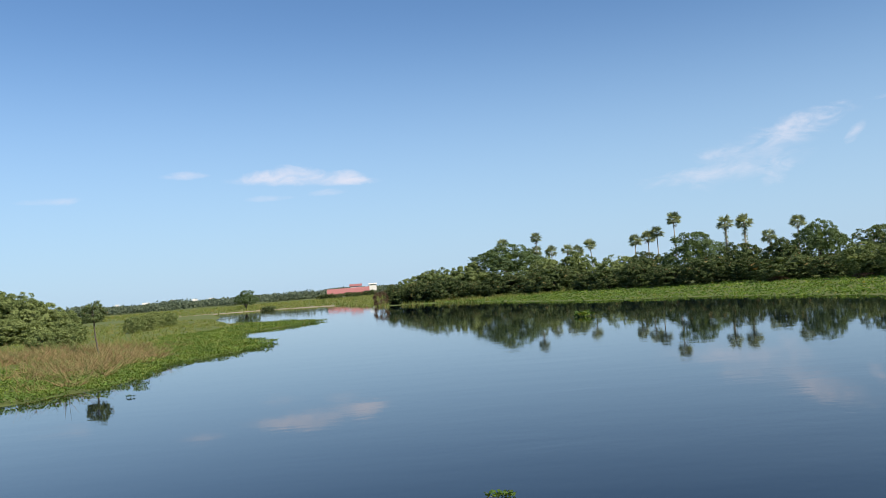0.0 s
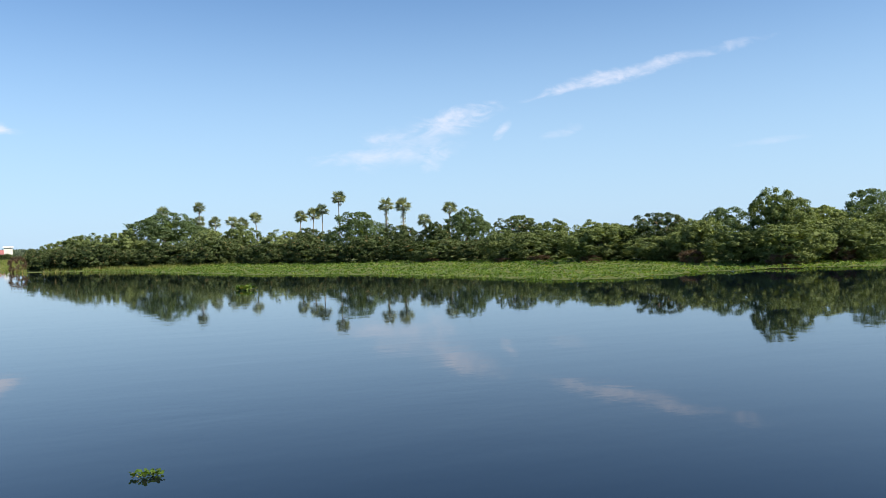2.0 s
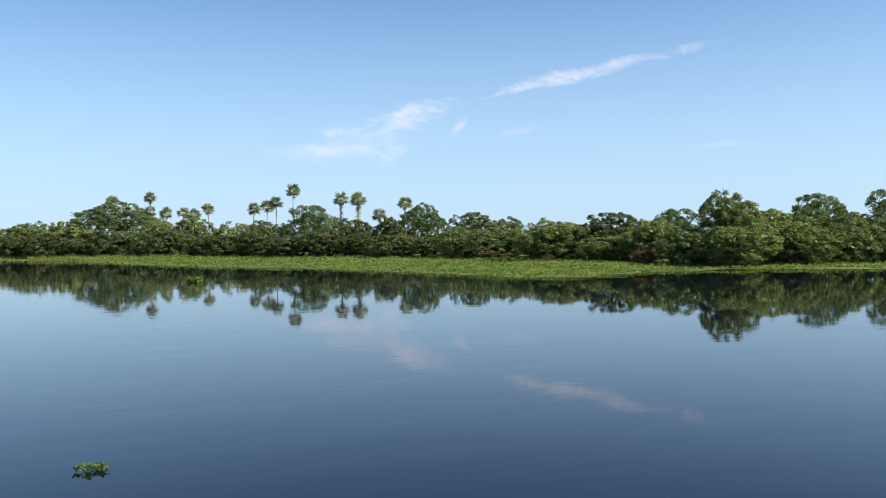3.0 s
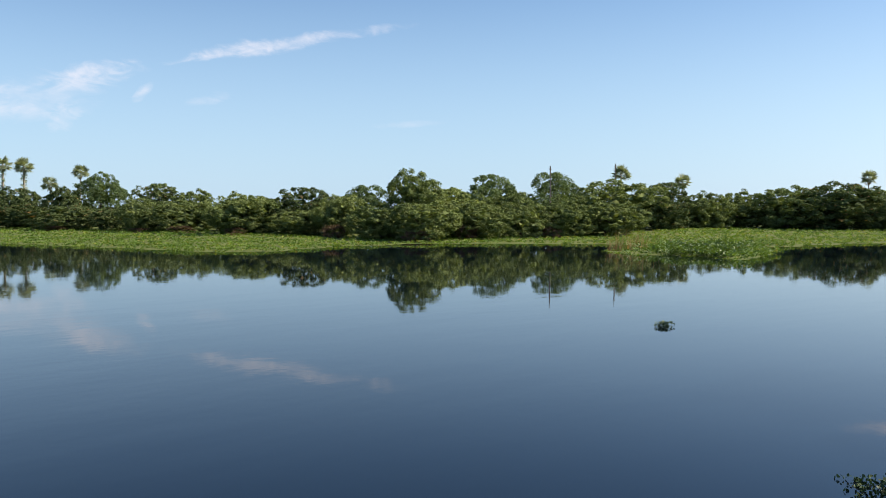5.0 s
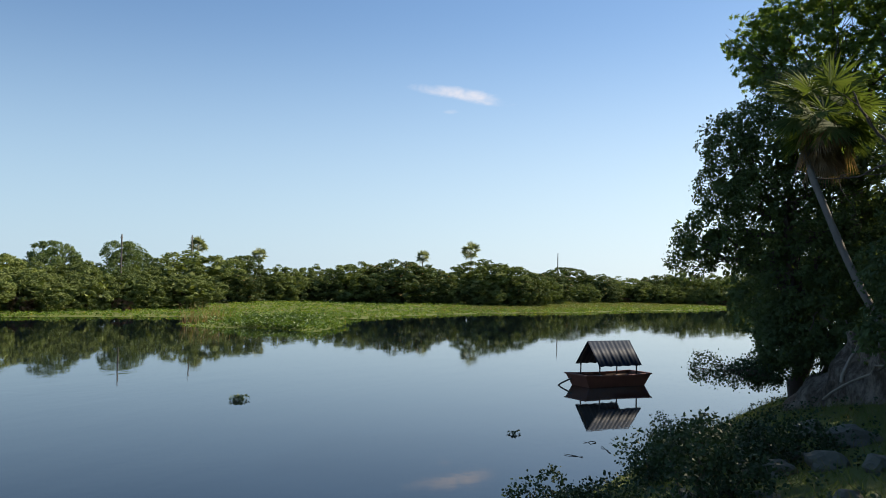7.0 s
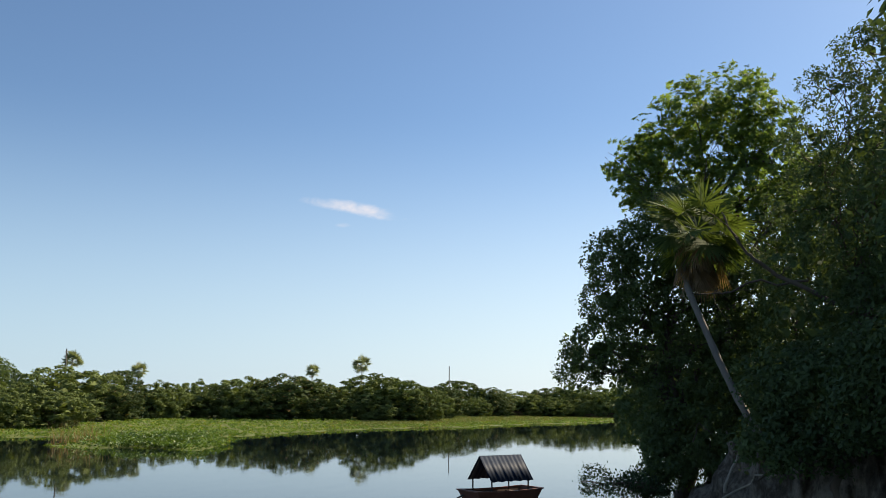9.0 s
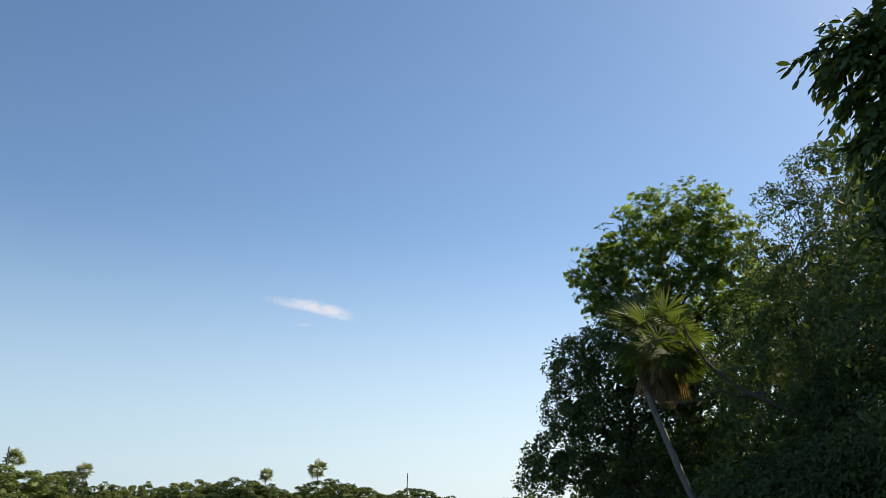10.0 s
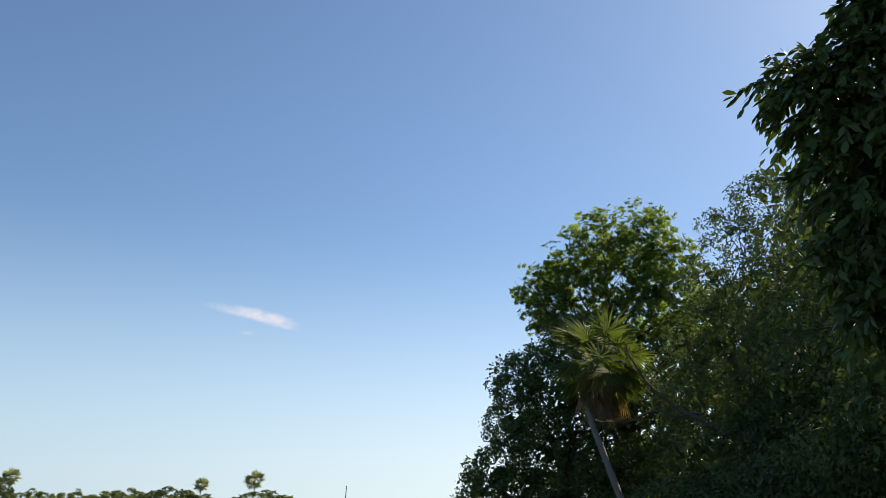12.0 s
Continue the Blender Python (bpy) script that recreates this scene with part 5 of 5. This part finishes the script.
rng = np.random.default_rng(17)
xy = scatter(rng, NEAR, 0.0, 14, 4200, 6, 36, -16, 6)
open_slope = np.degrees(np.arctan2(-xy[:, 0], xy[:, 1])) < -92
xy = xy[~open_slope | (rng.random(len(xy)) < 0.35)]
ob = kites("bank_weeds", hyacinth(rng, xy, height(xy[:, 0], xy[:, 1]), 6, 0.062, 0.22, 0.0, True), LEAF_SHADED)
tagged(ob, "low broad-leaved weeds covering the shaded bank", "weeds", kind="stuff")
xy = scatter(rng, NEAR, 0.5, 14, 6500, 5, 34, -16, 5)
ob = kites("bank_grass", grass(rng, xy, height(xy[:, 0], xy[:, 1]), 8, 0.26, 0.012, 0.7, 0.0), BANK_GRASS)
tagged(ob, "short green grass on the shaded bank", "grass", kind="stuff")


def rock(az, d, size, flat, mat, label, seed, name="rock", turn=0.0, sink=0.3):
    p = at(az, d)
    p.z = z_at(p) + size * flat * (0.5 - sink)
    bm = bmesh.new()
    bmesh.ops.create_icosphere(bm, subdivisions=3, radius=1.0)
    off = Vector((seed * 3.1, seed * 1.7, 0))
    for v_ in bm.verts:
        n = noise.noise(v_.co * 1.3 + off) * 0.45 + noise.noise(v_.co * 3.1 + off) * 0.16
        v_.co *= 1 + n
        v_.co = Vector((v_.co.x * size, v_.co.y * size * 0.75, v_.co.z * size * flat))
    ob = part(name, bm, mat)
    ob.matrix_basis = Matrix.Translation(p) @ Matrix.Rotation(radians(turn), 4, "Z")
    return tagged(ob, label, name.replace("_", " "))


for i, (a_, d_, s_) in enumerate(((-97.6, 19.2, 0.42), (-98.6, 14.4, 0.36), (-93.9, 15.0, 0.30), (-97.1, 15.5, 0.30), (-90.5, 12.8, 0.24), (-95.9, 14.5, 0.34), (-99.9, 16.7, 0.5), (-90.1, 14.0, 0.2), (-99.6, 11.4, 0.2), (-101.5, 13.6, 0.3), (-95.0, 12.2, 0.22))):
    tagged(rock(a_, d_, s_, 0.55, STONE, "grey mossy stone half sunk in the bank", i + 1, turn=40 * i), group="stones on the near bank")


def eroded_bank():
    """The steep eroded face of the bank under the creepers, with gullies and a shelf on top."""
    nu, nv = 64, 16
    vv = []
    for i in range(nu + 1):
        a_ = -96.5 - 12.5 * i / nu
        d_ = float(np.interp(-a_, (96.5, 99, 102, 109), (25.4, 24.4, 22.4, 19.5)))
        foot, z0 = at(a_, d_), z_at(at(a_, d_)) - 0.25
        el = float(np.interp(-a_, (96.5, 97.6, 98.9, 100, 102, 105, 109), (-7.6, -5.7, -4.0, -2.7, -1.7, -1.2, -0.8)))
        z1 = EYE + (d_ + 1.0) * math.tan(radians(el))
        for j in range(nv + 1):
            t = j / nv
            face = min(t / 0.75, 1.0)
            back = 1.0 * face ** 1.4 + 2.2 * max(0.0, t - 0.75) / 0.25
            q = Vector((foot.x, foot.y, 0)) * 1.1
            gully = noise.noise(Vector((q.x * 1.3, q.y * 1.3, face * 0.5))) * 0.55 + noise.noise(Vector((q.x * 3, q.y * 3, face * 2.2))) * 0.34 + noise.noise(Vector((q.x * 7, q.y * 7, face * 5))) * 0.16
            p = at(a_ + 1.5 * noise.noise(Vector((q.x * 2.1, q.y * 2.1, 3 + face * 2.5))) * face, d_ + back + gully * math.sin(min(t, 0.9) * 3.3))
            vv.append((p.x, p.y, z0 + (z1 - z0) * face + 0.12 * noise.noise(Vector((q.x * 4, q.y * 4, 7))) * face - 0.3 * max(0.0, t - 0.75)))
    ff = [(i * (nv + 1) + j, (i + 1) * (nv + 1) + j, (i + 1) * (nv + 1) + j + 1, i * (nv + 1) + j + 1) for i in range(nu) for j in range(nv)]
    tagged(mesh_object("eroded_bank", vv, ff, CLAY, smooth=True), "steep eroded brown clay bank with gullies and roots", "bank", kind="structure")


eroded_bank()


def stick(points, r, mat, seed, label):
    """A crooked stick or root through places given by bearing, height angle and distance."""
    rng = np.random.default_rng(seed)
    way_ = [np.array(at(a_, d_, EYE + d_ * math.tan(radians(e_)))) for a_, e_, d_ in points]
    path = np.concatenate([bend(rng, p_, q_, 5, 0.14)[:-1] for p_, q_ in zip(way_, way_[1:])] + [way_[-1][None]])
    ob = mesh_object("fallen_branch", *tube(path, np.linspace(r, r * 0.5, len(path)), 7, rng, 0.06), mat, smooth=True)
    tagged(ob, label, "branch")


stick(((-98.4, -6.5, 24.6), (-100.4, -5.1, 23.2), (-102.6, -3.9, 21.8)), 0.035, DRIFT, 1, "long bleached pole leaning on the eroded bank")
stick(((-99.4, -5.4, 23.4), (-99.9, -3.9, 23.5), (-100.8, -2.3, 23.6)), 0.05, DRIFT, 2, "pale crooked root in the eroded bank")
stick(((-97.6, -2.4, 23.6), (-98.0, -1.2, 23.4), (-98.8, -1.9, 23.4)), 0.016, BARK, 3, "thin curled root hanging from the creepers")
stick(((-100.0, -3.0, 22.6), (-101.8, -1.7, 22.2), (-103.6, -1.0, 21.6)), 0.025, BARK, 4, "dark root along the top of the bank")
stick(((-101.4, -4.6, 21.6), (-103.4, -3.4, 20.8), (-105.2, -3.6, 20.0)), 0.028, BARK, 5, "weathered grey-brown stick on the eroded bank")
stick(((-102.6, -2.6, 21.6), (-103.4, -1.4, 21.2), (-104.6, -1.7, 20.8)), 0.022, DRIFT, 6, "thin pale root in the eroded bank")


def bare_shrub():
    """A half-dead shrub that leans out over the water under the trees."""
    rng = np.random.default_rng(101)
    p = at(-96.0, 27.5)
    p.z = z_at(p) - 0.1
    root = thing("leaning_shrub", p, "half-bare shrub leaning out over the water", "shrub")
    o = np.array(p)
    pieces, tips = [], []
    for i in range(16):
        a_ = rng.uniform(-95.2, -90.5)
        e_ = -4.95 + rng.uniform(-1, 1) * (0.08 + 0.07 * (-90.5 - a_))
        q = np.array(at(a_, 27.0 + rng.normal() * 0.4, EYE + 27 * math.tan(radians(e_)))) - o
        path = bend(rng, (0, 0, 0.9), q, 8, 0.10)
        pieces.append(tube(path, np.linspace(0.045, 0.008, 8), 5))
        for k in range(5):
            s = path[rng.integers(3, 8)]
            e = s + rng.normal(size=3) * np.array([0.35, 0.35, 0.16])
            pieces.append(tube(bend(rng, s, e, 5, 0.25), np.linspace(0.012, 0.004, 5), 4))
            tips.append(e)
        tips.append(q)
    tagged(mesh_object("branchwork", *join(pieces), BARK, root, smooth=True), kind="stuff")
    b = [(*t, 0.22, 0.22, 0.14) for t in tips[::2]]
    kites("leaves", crown(rng, b, 5000, 0.075, 0.05, 12, 0.10, 0.1, 0.2), LEAF_SHADED, root)


bare_shrub()

# sandy margin at the river bend
path = np.array([(-120.7, 363.8), (-96.0, 361.5), (-73.9, 356.5), (-49.9, 335.4), (-40.3, 317.3)], float)
vv, ff = [], []
for i, (x_, y_) in enumerate(path):
    nx, ny = unit(np.array([x_, y_]))
    vv += [(x_ - nx * 1.5, y_ - ny * 1.5, -0.05), (x_ + nx * 2, y_ + ny * 2, 0.22), (x_ + nx * 6, y_ + ny * 6, 0.22)]
    if i:
        k = 3 * i
        ff += [(k - 3, k, k + 1, k - 2), (k - 2, k + 1, k + 2, k - 1)]
tagged(mesh_object("sandbank", vv, ff, SAND, smooth=True), "narrow pale sandy margin at the river bend", "sand", kind="structure")


def dead_limb(points, r, seed):
    """A bare dark limb that sticks out of the creepers beside the palm."""
    rng = np.random.default_rng(seed)
    way_ = [np.array(at(a_, 22.5, EYE + 22.5 * math.tan(radians(e_)))) for a_, e_ in points]
    pieces = []
    for p_, q_ in zip(way_, way_[1:]):
        pieces.append(bend(rng, p_, q_, 5, 0.12)[:-1])
    path = np.concatenate(pieces + [way_[-1][None]])
    tubes = [tube(path, np.linspace(r, r * 0.3, len(path)), 7)]
    for k in range(5):
        s_ = path[rng.integers(3, len(path))]
        tubes.append(tube(bend(rng, s_, s_ + rng.normal(size=3) * 0.35, 5, 0.2), np.linspace(r * 0.3, 0.006, 5), 5))
    ob = mesh_object("dead_limb", *join(tubes), BARK, smooth=True)
    tagged(ob, "bare dark dead limb jutting from the creepers", "branch")


dead_limb(((-106.4, 6.1), (-102.35, 8.75), (-101.45, 9.5), (-100.55, 11.0), (-100.05, 12.2)), 0.06, 3)
dead_limb(((-105.0, 7.6), (-101.35, 7.6), (-100.35, 7.05), (-99.3, 7.0), (-97.95, 7.05)), 0.035, 4)
for i_, (x_, y_, l_, t_) in enumerate(((22.6, 1.9, 0.9, 20), (21.5, 2.6, 0.5, 70), (23.5, 2.4, 0.35, 110))):
    rng = np.random.default_rng(300 + i_)
    ob = mesh_object("floating_twig", *tube(bend(rng, (-l_ / 2, 0, 0.01), (l_ / 2, 0, 0.02), 6, 0.1), np.linspace(0.016, 0.007, 6), 5), BARK, smooth=True)
    ob.matrix_basis = Matrix.Translation((x_, y_, 0)) @ Matrix.Rotation(radians(t_), 4, "Z")
    tagged(ob, "thin dark twig floating near the bank", "twig")
